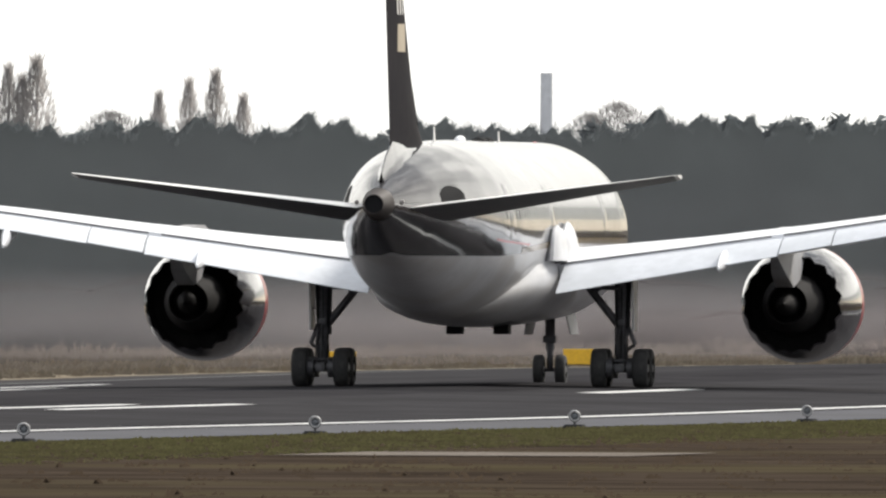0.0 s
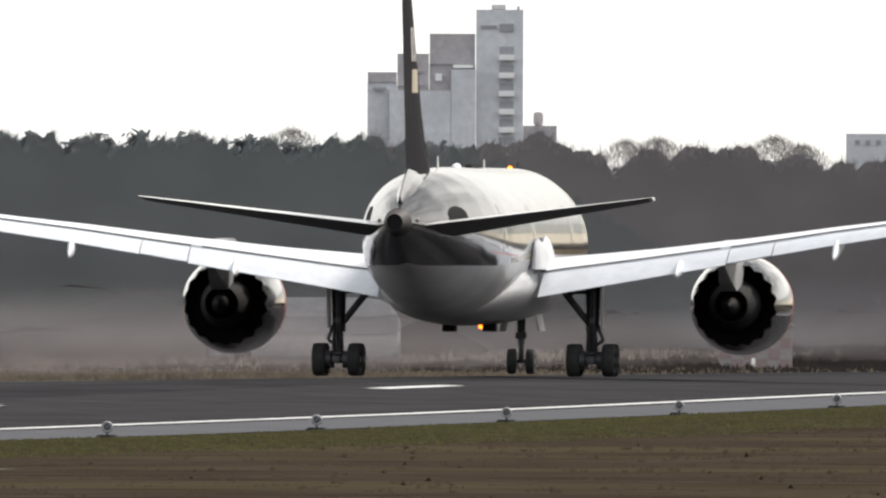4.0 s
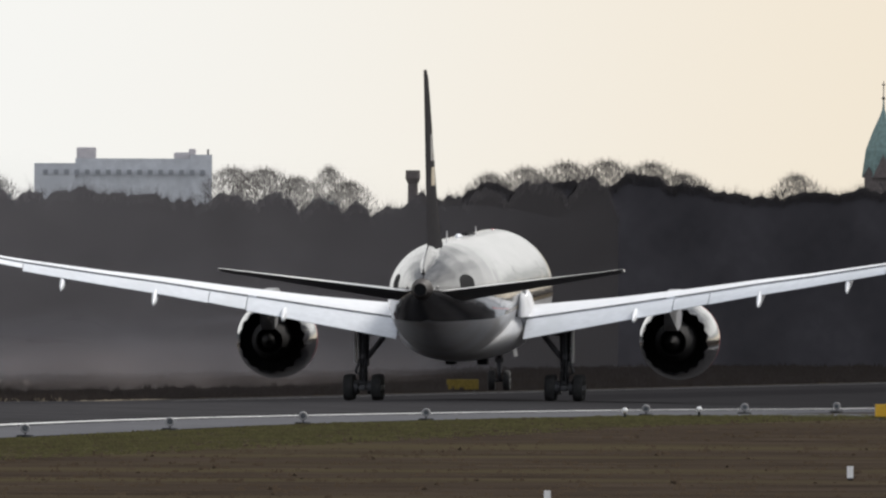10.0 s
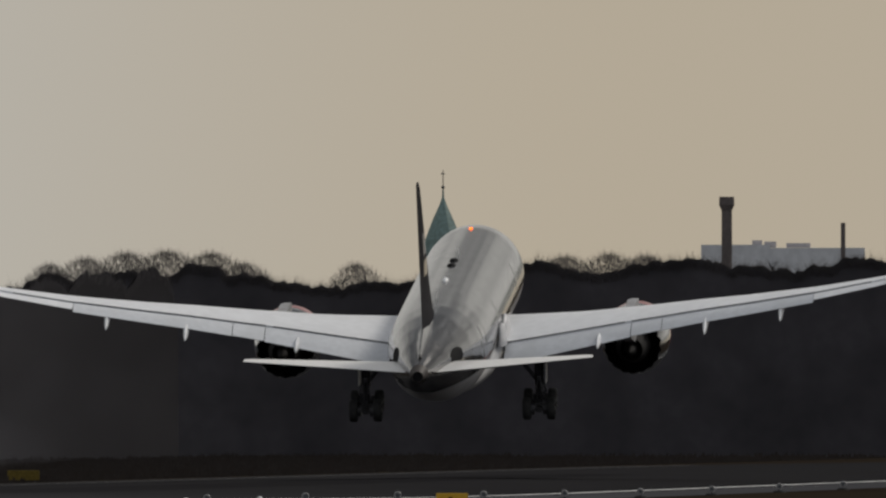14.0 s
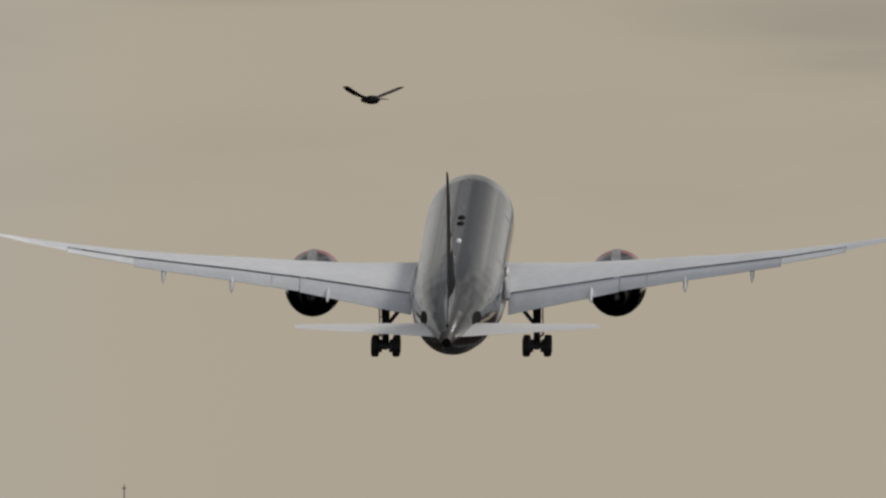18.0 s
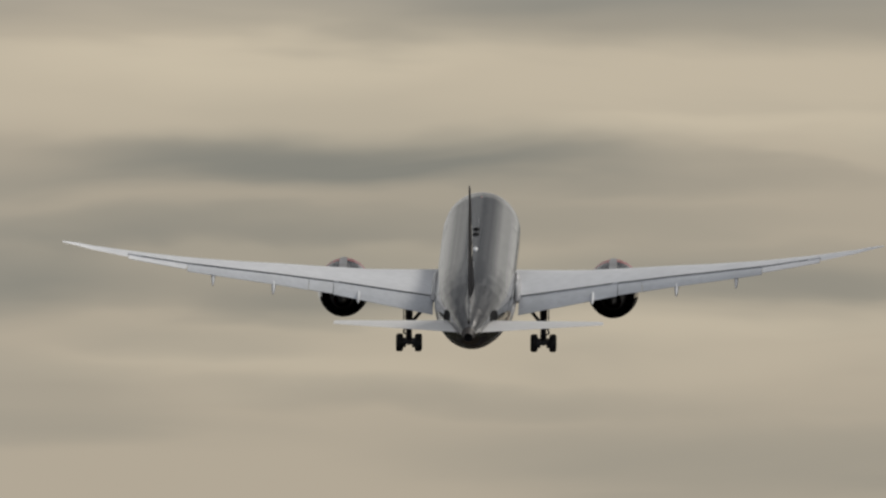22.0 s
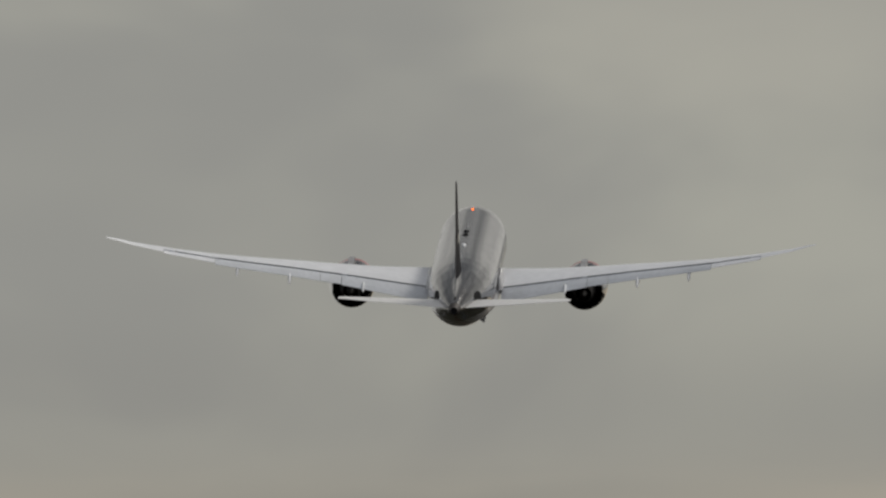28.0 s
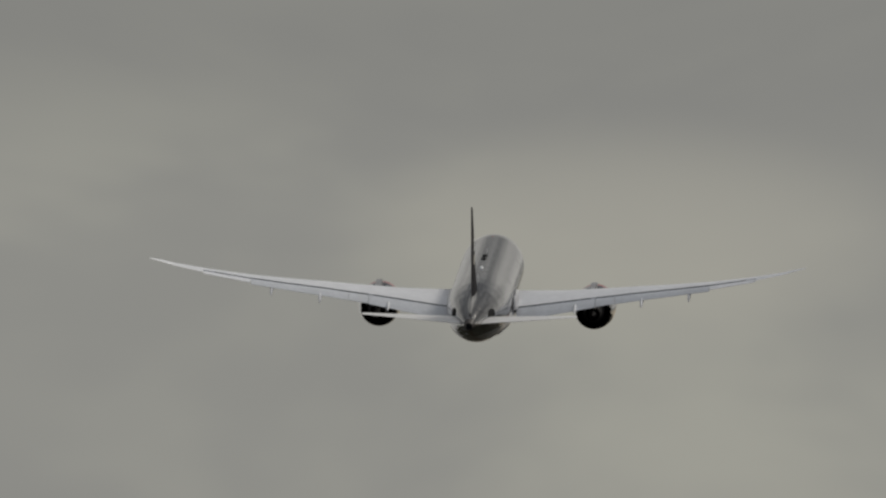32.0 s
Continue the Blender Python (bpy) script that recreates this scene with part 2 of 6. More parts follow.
M = dict(
    charcoal=principled("charcoal_paint", (0.030, 0.029, 0.031), 0.20, 0.0, 0.55, 0.10, 3.0, spec=0.25),
    belly=principled("pale_grey_paint", (0.52, 0.52, 0.53), 0.36, 0, 0.35, 0.08, 2.0, (0.42, 0.40, 0.38), spec=0.3),
    wing=principled("wing_grey_paint", (0.75, 0.76, 0.78), 0.44, 0, 0.0, 0.05, 2.5, (0.67, 0.68, 0.70), spec=0.42),
    flap=principled("flap_grey_paint", (0.60, 0.62, 0.65), 0.6, 0, 0.0, 0.06, 1.5, (0.53, 0.55, 0.57), spec=0.25),
    fin=principled("fin_paint", (0.022, 0.021, 0.024), 0.45, 0, 0, 0.12, 2.0, (0.030, 0.028, 0.031), spec=0.005),
    gold=principled("gold_stripe_paint", (0.15, 0.11, 0.055), 0.35, 0.3, 0.6, 0.08, 2),
    red=principled("red_paint", (0.30, 0.035, 0.035), 0.35, 0, 0.5, 0.1, 2),
    white=principled("white_paint", (0.82, 0.81, 0.79), 0.4, 0, 0.3, 0.05, 1),
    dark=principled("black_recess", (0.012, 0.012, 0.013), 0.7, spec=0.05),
    cowl=principled("dark_red_cowl_paint", (0.27, 0.024, 0.026), 0.35, 0, 0.25, 0.1, 2),
    nacelle=principled("nacelle_paint", (0.026, 0.024, 0.026), 0.14, 0.0, 0.7, 0.1, 2),
    titanium=principled("dark_titanium", (0.014, 0.013, 0.013), 0.8, 0.0, 0, 0.25, 0.4, (0.022, 0.020, 0.020), spec=0.12),
    # pylon grey lowered to carry the shade under the wing
    pylon=principled("shaded_pylon_grey", (0.30, 0.30, 0.31), 0.5, 0, 0, 0.1, 0.6, (0.20, 0.19, 0.18), spec=0.3),
    steel=principled("gear_steel", (0.07, 0.07, 0.075), 0.5, 0.3, 0, 0.3, 0.3, (0.035, 0.033, 0.03)),
    tyre=principled("tyre_rubber", (0.022, 0.022, 0.022), 0.85, 0, 0, 0.35, 0.2, (0.045, 0.042, 0.04), 0.3),
    rim=principled("wheel_rim", (0.26, 0.26, 0.26), 0.6, 0.2, 0, 0.15, 0.2),
    cone=principled("tail_cone_paint", (0.05, 0.043, 0.04), 0.6, 0.1, 0.0, 0.15, 0.5, spec=0.2),
    lens=principled("clear_lens", (0.20, 0.18, 0.17), 0.4),
    white_lamp=principled("white_strobe", (0.9, 0.9, 0.9), 0.3, glow=(1.0, 0.97, 0.90), power=14.0),
    amber_lamp=principled("red_beacon", (0.8, 0.2, 0.05), 0.3, glow=(1.0, 0.13, 0.004), power=3.5),
    asphalt=principled("runway_asphalt", (0.043, 0.042, 0.044), 0.95, 0, 0, 0.25, 14.0, (0.034, 0.033, 0.034), spec=0.0, dim=0.72),
    shoulder=principled("shoulder_concrete", (0.104, 0.104, 0.111), 0.95, 0, 0, 0.15, 8.0, (0.095, 0.095, 0.097), spec=0.0, dim=0.72),
    line=principled("runway_paint", (0.72, 0.72, 0.70), 0.7, 0, 0, 0.25, 2.5, (0.42, 0.41, 0.40), spec=0.0),
    # worn far line, darkened further to imitate mist over it
    worn_misted_line=principled("worn_misted_runway_paint", (0.14, 0.14, 0.14), 0.7, 0, 0, 0.4, 3.0, (0.12, 0.12, 0.12), spec=0.0),
    soil=principled("winter_grass_ground", (0.039, 0.030, 0.023), 0.95, 0, 0, 0.42, 26.0, (0.060, 0.050, 0.029), 0.0, spec=0.0, detail=5.0, dim=0.72),
    grass_green=principled("short_green_grass", (0.140, 0.130, 0.058), 0.9, 0, 0, 0.35, 5.0, (0.100, 0.078, 0.048), spec=0.0, dim=0.6),
    grass_dry=principled("tall_dry_grass", (0.18, 0.155, 0.12), 0.95, 0, 0, 0.35, 9.0, (0.16, 0.125, 0.085), spec=0.0),
    # far grass darkened in its colour, imitating dimness from haze and angle
    grass_dimmed=principled("dimmed_brown_grass", (0.068, 0.058, 0.053), 0.95, 0, 0, 0.3, 12.0, (0.06, 0.048, 0.037), spec=0.0, dim=0.5),
    bark=principled("grey_bark", (0.14, 0.12, 0.108), 0.95, 0, 0, 0.35, 0.5, (0.09, 0.078, 0.07), 0.5, spec=0.0),
    render=principled("grey_rendered_wall", (0.62, 0.63, 0.65), 0.9, 0, 0, 0.08, 3.0, (0.52, 0.53, 0.55), spec=0.0),
    render_dark=principled("brown_grey_wall", (0.43, 0.405, 0.41), 0.9, 0, 0, 0.1, 3.0, spec=0.0),
    pane=principled("window_glass", (0.10, 0.11, 0.12), 0.15, 0, 0, 0.05, 1.0),
    copper=principled("green_copper", (0.17, 0.25, 0.235), 0.7, 0.1, 0, 0.2, 1.5, (0.12, 0.17, 0.165)),
    brick=principled("weathered_brick", (0.15, 0.13, 0.125), 0.9, 0, 0, 0.15, 1.5, (0.10, 0.09, 0.088), spec=0.0),
    yellow=principled("sign_yellow", (0.62, 0.36, 0.012), 0.5, 0, 0, 0.08, 0.5),
    # far sign's yellow dulled in place of the haze over it
    haze_dulled_yellow=principled("haze_dulled_sign_yellow", (0.13, 0.095, 0.022), 0.7, 0, 0, 0.2, 0.5, spec=0.1),
    black=principled("black_plastic", (0.02, 0.02, 0.02), 0.7, 0, 0, 0.1, 0.3, spec=0.03),
    feather=principled("dark_feathers", (0.018, 0.015, 0.013), 0.8, 0, 0, 0.3, 0.1),
)


def leafy(name, base, share=0.5, patch=0.11, dim=0.0):
    """Thin foliage that scatters light softly: needles and twigs finer than their clumps, part of the light passing through."""
    m = bpy.data.materials.new(name)
    m.use_nodes = True
    t = m.node_tree
    t.nodes.remove(t.nodes["Principled BSDF"])
    where = node(t, "ShaderNodeNewGeometry").outputs["Position"]
    flat = node(t, "ShaderNodeMapping", {"Vector": where, "Scale": (0.16, 0.012, 0.16)})
    wide = node(t, "ShaderNodeTexNoise", {"Vector": flat.outputs[0], "Scale": 1.0, "Detail": 3.0, "Roughness": 0.55}).outputs[0]
    fine = node(t, "ShaderNodeTexNoise", {"Vector": where, "Scale": 0.9, "Detail": 2.0}).outputs[0]
    tone = blend(t, ramp(t, wide, 0.34, 0.66), tuple(c * (1 - patch) for c in base), tuple(c * (1 + patch) for c in base))
    tone = blend(t, maths(t, "MULTIPLY", ramp(t, fine, 0.35, 0.65), 0.5), tone, tuple(c * 0.93 for c in base))
    r = node(t, "ShaderNodeObjectInfo").outputs["Random"]
    tone = node(t, "ShaderNodeHueSaturation", {"Color": tone, "Value": ramp(t, r, 0, 1, 0.86, 1.14)}).outputs[0]
    # foliage dims along y, lost haze and glare put into its tone
    if dim:
        dim_share = maths(t, "MULTIPLY", ramp(t, node(t, "ShaderNodeSeparateXYZ", {0: where}).outputs[1], 2650, 3340), dim)
        tone = blend(t, dim_share, tone, tuple(c * 0.2 for c in base))
    soft_way = node(t, "ShaderNodeCombineXYZ", {0: 0.55, 1: -0.6, 2: 0.58}).outputs[0]
    back_way = node(t, "ShaderNodeCombineXYZ", {0: -0.55, 1: 0.6, 2: -0.58}).outputs[0]
    near = node(t, "ShaderNodeBsdfDiffuse", {"Color": tone, "Normal": soft_way})
    across = node(t, "ShaderNodeBsdfTranslucent", {"Color": tone, "Normal": back_way})
    mix = node(t, "ShaderNodeMixShader", {0: share, 1: near.outputs[0], 2: across.outputs[0]})
    t.links.new(mix.outputs[0], t.nodes["Material Output"].inputs[0])
    return m


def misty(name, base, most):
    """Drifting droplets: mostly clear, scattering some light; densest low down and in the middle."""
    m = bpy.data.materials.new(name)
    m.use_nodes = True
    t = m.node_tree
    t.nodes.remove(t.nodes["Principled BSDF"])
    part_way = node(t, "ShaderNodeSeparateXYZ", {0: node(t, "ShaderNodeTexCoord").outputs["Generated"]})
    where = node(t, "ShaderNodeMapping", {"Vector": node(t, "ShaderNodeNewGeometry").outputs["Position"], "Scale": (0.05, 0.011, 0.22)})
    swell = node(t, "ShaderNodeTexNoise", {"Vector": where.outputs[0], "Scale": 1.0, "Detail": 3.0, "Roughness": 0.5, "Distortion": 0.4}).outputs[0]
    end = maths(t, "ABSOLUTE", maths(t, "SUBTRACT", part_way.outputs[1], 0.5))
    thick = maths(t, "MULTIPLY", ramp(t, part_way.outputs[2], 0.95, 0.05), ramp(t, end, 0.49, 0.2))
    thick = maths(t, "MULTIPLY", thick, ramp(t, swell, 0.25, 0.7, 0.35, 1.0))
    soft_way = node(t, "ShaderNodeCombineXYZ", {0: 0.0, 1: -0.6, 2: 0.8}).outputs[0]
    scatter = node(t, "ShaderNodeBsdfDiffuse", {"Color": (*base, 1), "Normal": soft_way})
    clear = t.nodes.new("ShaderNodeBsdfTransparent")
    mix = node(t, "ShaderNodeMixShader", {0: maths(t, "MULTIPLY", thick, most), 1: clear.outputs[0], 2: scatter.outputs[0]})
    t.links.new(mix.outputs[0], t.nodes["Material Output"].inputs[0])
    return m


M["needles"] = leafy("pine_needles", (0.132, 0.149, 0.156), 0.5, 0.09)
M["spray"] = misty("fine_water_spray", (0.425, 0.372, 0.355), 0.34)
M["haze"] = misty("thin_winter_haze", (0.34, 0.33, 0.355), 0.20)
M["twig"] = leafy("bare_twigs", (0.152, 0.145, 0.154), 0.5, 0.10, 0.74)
# darker twigs for the wood across the runway's end
M["cross_twig"] = leafy("dark_cross_twigs", (0.108, 0.103, 0.113), 0.5, 0.2)
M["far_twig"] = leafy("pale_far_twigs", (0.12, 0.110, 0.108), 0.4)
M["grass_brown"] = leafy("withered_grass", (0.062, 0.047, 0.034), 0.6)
# poplar colour lightened to stand in for the haze before them
M["poplar_twig"] = leafy("haze_pale_poplar_twigs", (0.50, 0.47, 0.45), 0.5)
# bus colours greyed and drawn together to imitate mist before it
M["bus_white"] = principled("haze_greyed_body_white", (0.36, 0.355, 0.36), 0.7, 0, 0, 0.08, 1.5, spec=0.0)
M["bus_glass"] = principled("blue_grey_glass", (0.19, 0.195, 0.21), 0.6, 0, 0, 0.1, 1.0, spec=0.1)
M["bus_blue"] = principled("blue_grey_body_paint", (0.20, 0.20, 0.215), 0.7, 0, 0, 0.1, 1.0, spec=0.0)
M["far_pane"] = principled("pale_far_glass", (0.30, 0.31, 0.33), 0.4, 0, 0, 0.05, 1.0)
M["forest_floor"] = principled("dark_woodland_floor", (0.026, 0.026, 0.020), 0.95, 0, 0, 0.35, 9.0, (0.034, 0.030, 0.022), spec=0.0)
M["rubber"] = principled("rubber_stained_asphalt", (0.033, 0.032, 0.034), 0.95, 0, 0, 0.25, 12.0, (0.042, 0.041, 0.043), spec=0.0, dim=0.72)
# pale tuft colour standing in for beige dust haze at the wood's foot
M["haze_tuft"] = leafy("dust_haze_tufts", (0.20, 0.175, 0.155), 0.5)
M["slab"] = principled("weathered_concrete_slab", (0.15, 0.132, 0.115), 0.95, 0, 0, 0.3, 3.0, (0.09, 0.075, 0.06), spec=0.0)
# far shoulder darkened in its colour where mist hides its contrast
M["misted_shoulder"] = principled("misted_grey_shoulder", (0.058, 0.056, 0.056), 0.95, 0, 0, 0.2, 8.0, (0.045, 0.043, 0.042), spec=0.0, dim=0.72)
# serves painted doors and flap gaps, and the shade under the tailplane
M["slate"] = principled("slate_grey_paint_and_shade", (0.11, 0.11, 0.115), 0.5, 0, 0, 0.1, 1.5, spec=0.25)
# hut white greyed to imitate the blown haze before it
M["hazy_white"] = principled("haze_greyed_white_panel", (0.252, 0.234, 0.232), 0.8, 0, 0, 0.12, 0.6)
M["bare_metal"] = principled("bare_metal", (0.62, 0.62, 0.62), 0.25, 0.9, 0, 0.06, 1.0)
# hut and tail lamp red, greyed likewise with haze in the colour
M["sign_red"] = principled("haze_greyed_red_panel", (0.232, 0.180, 0.178), 0.8, 0, 0, 0.1, 0.5)


# ---- helpers for building ----
def part(name, bm, material, parent=None, label="", smooth=True):
    """Links a bmesh as one mesh object, under a thing or a part."""
    me = bpy.data.meshes.new(name)
    bmesh.ops.recalc_face_normals(bm, faces=bm.faces)
    bm.to_mesh(me)
    bm.free()
    return part_of_mesh(name, me, material, parent, label, smooth)


def part_of_mesh(name, me, material, parent=None, label="", smooth=False):
    me.materials.append(M[material] if isinstance(material, str) else material)
    if smooth:
        me.polygons.foreach_set("use_smooth", [True] * len(me.polygons))
        me.set_sharp_from_angle(angle=radians(38))
    ob = new(name, me)
    ob.parent = parent
    if label:
        ob["label"] = label
    return ob


def box(bm, x0, x1, y0, y1, z0, z1, bevel=0.0):
    m = Matrix.LocRotScale(((x0 + x1) / 2, (y0 + y1) / 2, (z0 + z1) / 2), None, (x1 - x0, y1 - y0, z1 - z0))
    g = bmesh.ops.create_cube(bm, size=1, matrix=m)
    if bevel:
        edges = list({e for v in g["verts"] for e in v.link_edges})
        bmesh.ops.bevel(bm, geom=edges, offset=bevel, segments=2, affect="EDGES", profile=0.6)
    return bm


def rod(bm, a, b, r0, r1=None, n=10):
    """A tapered round bar from a to b."""
    a, b = Vector(a), Vector(b)
    q = (b - a).to_track_quat("Z", "Y").to_matrix().to_4x4()
    m = Matrix.Translation((a + b) / 2) @ q
    bmesh.ops.create_cone(bm, cap_ends=True, segments=n, radius1=r0, radius2=r0 if r1 is None else r1, depth=(b - a).length, matrix=m)
    return bm


def loft(bm, rings, close_ring=True, cap=True):
    """Skins rings of points of one length."""
    vs = [[bm.verts.new(p) for p in r] for r in rings]
    n = len(rings[0])
    for a, b in zip(vs, vs[1:]):
        for i in range(n if close_ring else n - 1):
            j = (i + 1) % n
            try:
                bm.faces.new((a[i], a[j], b[j], b[i]))
            except ValueError:
                pass
    if cap and close_ring:
        bm.faces.new(vs[0])
        bm.faces.new(vs[-1][::-1])
    bmesh.ops.remove_doubles(bm, verts=bm.verts, dist=1e-4)
    return bm


def lathe(bm, profile, axis_x=0.0, axis_z=0.0, n=36, squash=1.0):
    """A body of revolution about a line along y: profile of (y, radius)."""
    return loft(bm, [[(axis_x + r * math.cos(a), y, axis_z + squash * r * math.sin(a))
                      for a in (2 * math.pi * i / n for i in range(n))] for y, r in profile], cap=False)


def empty(name, m, **tags):
    ob = new(name)
    ob.matrix_world = m
    ob.empty_display_size = 1
    return tagged(ob, **tags)


CENTRE = -149.5
EDGE = ((0, 0), (900, .05), (1080, -.1), (1150, -.2), (1260, -.12), (1320, -.08), (1400, 0), (1500, .14), (1600, .08), (1700, -.02), (1800, -.15), (1900, -.35), (2000, -.45), (2100, -.45))
CROWN = ((0, .4), (1100, .15), (1300, .2), (1425, .5), (1500, .6), (1600, .53), (1726, .4), (1861, .15), (1930, -.02), (2100, -.05))


def eased(y, pairs):
    px, pv = zip(*pairs)
    return float(np.mean([np.interp(y + d, px, pv) for d in (-40, -20, 0, 20, 40)]))


def ground(y, x=None):
    """The airfield's height: its gentle rise and fall, and the runway's crown."""
    e = eased(y, EDGE)
    if x is None or abs(x - CENTRE) > 29.2:
        return e
    return e + (eased(y, CROWN) - e) * (1 - abs(x - CENTRE) / 29.2)


def along(y0, y1, step=20.0):
    n = max(1, round((y1 - y0) / step))
    return [y0 + (y1 - y0) * i / n for i in range(n + 1)]


def strip(name, x0, x1, y0, y1, lift, material, parent=None, step=20.0):
    """A strip that follows the airfield's surface."""
    xs = [x0, CENTRE, x1] if x0 < CENTRE - 1 and x1 > CENTRE + 1 else [x0, x1]
    bm = bmesh.new()
    loft(bm, [[(x, y, ground(y, x) + lift) for x in xs] for y in along(y0, y1, step)], close_ring=False)
    return part(name, bm, material, parent, smooth=False)


# ---- the airfield ----
bm = bmesh.new()
ys = [-1500, -400, 0, 300, 600] + along(800, 2200, 20) + [2600, 3200, 4200, 5200, 7000]
xs = [-5200, -1500, -500, -260, -200, CENTRE - 29.2, CENTRE - 23.4, CENTRE, CENTRE + 23.4, CENTRE + 29.2, -100, -60, 0, 60, 300, 1500, 5200]
loft(bm, [[(x, y, ground(y, x)) for x in xs] for y in ys], close_ring=False)
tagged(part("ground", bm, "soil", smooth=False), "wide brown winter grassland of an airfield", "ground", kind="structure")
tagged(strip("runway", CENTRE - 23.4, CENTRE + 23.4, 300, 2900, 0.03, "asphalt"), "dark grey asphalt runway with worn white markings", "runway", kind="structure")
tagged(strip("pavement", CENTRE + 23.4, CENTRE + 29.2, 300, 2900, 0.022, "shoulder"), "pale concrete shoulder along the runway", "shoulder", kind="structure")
tagged(strip("pavement", CENTRE - 29.2, CENTRE - 23.4, 300, 2900, 0.022, "misted_shoulder"), "pale concrete shoulder along the runway", "shoulder", kind="structure")
tagged(strip("trim", CENTRE - 5.5, CENTRE + 4.0, 800, 2400, 0.034, "rubber"), "dark band of tyre rubber along the runway's middle", "rubber marks", kind="structure")
# dark floor out of view, added to darken the belly's ground bounce
for x0, x1, y0, y1 in ((-5200, -243, -1500, 7000), (-243, 5200, 3350, 7000)):
    bm = bmesh.new()
    loft(bm, [[(x, y, ground(y) + 0.06) for x in (x0, x1)] for y in [y0] + along(max(y0, 1000), 3400, 60) * (y0 < 0) + [y1]], close_ring=False)
    tagged(part("ground", bm, "forest_floor", smooth=False), "unseen dark woodland floor that darkens the belly above", "ground", kind="structure")
tagged(strip("ground", -243, CENTRE - 29.2, 1100, 2150, 0.012, "grass_dry"), "pale dry grass field beyond the runway", "grass field", kind="structure")
tagged(strip("trim", CENTRE + 22.1, CENTRE + 22.75, 300, 2900, 0.036, "line"), "white edge line painted on the runway", "line", kind="structure")
tagged(strip("trim", CENTRE - 22.8, CENTRE - 21.9, 300, 2900, 0.036, "worn_misted_line"), "worn white edge line on the runway, dulled for mist", "line", kind="structure")
for y0, y1 in ((1283, 1313), (1442, 1470)):
    tagged(strip("trim", -142.5, -141.5, y0, y1, 0.036, "line", step=10.0), "white touchdown bar painted on the runway", "line", kind="structure")
for x, y0, y1 in ((-141.6, 1140, 1186), (-143.6, 1120, 1174), (-163.5, 1262, 1318), (-166.5, 1290, 1354)):
    tagged(strip("trim", x - 0.35, x + 0.35, y0, y1, 0.036, "line"), "white touchdown bar painted on the runway", "line", kind="structure")
tagged(strip("pavement", -106, -98, 893, 912, 0.02, "slab"), "pale concrete slab in the brown grass", "slab", kind="structure")
# the taxiway that leaves the runway beyond the near sign
bm = bmesh.new()
loft(bm, [[(-120.5 + 62 * s, 1688 - 190 * s ** 1.4, ground(1690 - 190 * s) + 0.018), (-120.5 + 70 * s, 1760 - 215 * s ** 1.4, ground(1760 - 215 * s) + 0.018)]
          for s in (0, .15, .3, .45, .6, .8, 1)], close_ring=False)
tagged(part("pavement", bm, "shoulder", smooth=False), "pale concrete taxiway that leaves the runway", "taxiway", kind="structure")


# ---- the airliner: x to its right, y to its nose, z up from the ground between its main wheels ----
def table(xs, pairs):
    px, pv = zip(*pairs)
    return float(np.interp(xs, px, pv))


SECTIONS = ((28.3, 4.15, 0.06, 0.06), (27.9, 4.17, 0.72, 0.68), (27.0, 4.30, 1.35, 1.35), (25.5, 4.62, 2.02, 2.02), (23.5, 4.90, 2.52, 2.55),
            (21, 5.06, 2.80, 2.86), (18.5, 5.12, 2.885, 2.97), (10, 5.12, 2.885, 2.97), (0, 5.12, 2.885, 2.97), (-8, 5.12, 2.885, 2.97),
            (-11, 5.17, 2.84, 2.90), (-14, 5.29, 2.68, 2.74), (-17, 5.46, 2.38, 2.46), (-20, 5.64, 1.96, 2.05), (-23, 5.80, 1.46, 1.56),
            (-25.5, 5.89, 0.93, 1.02), (-27.2, 5.95, 0.50, 0.54))


def waist(y):
    return table(y, ((-14, 4.30), (2, 4.75)))


def hull_ring(y, zc, rx, rz, a0, a1, n, grow=0.0):
    return [((rx + grow) * math.cos(a), y, zc + (rz + grow) * math.sin(a)) for a in (a0 + (a1 - a0) * i / n for i in range(n + 1))]


def smooth_sections(step=0.6):
    src = np.array(SECTIONS)[::-1]
    y = np.arange(src[0, 0], src[-1, 0], step)
    y = np.append(y, src[-1, 0])
    return [tuple(float(np.interp(v, src[:, 0], src[:, k])) if k else float(v) for k in range(4)) for v in y]


def waist_angle(zc, rz, z):
    return math.asin(max(-1, min(1, (z - zc) / rz)))


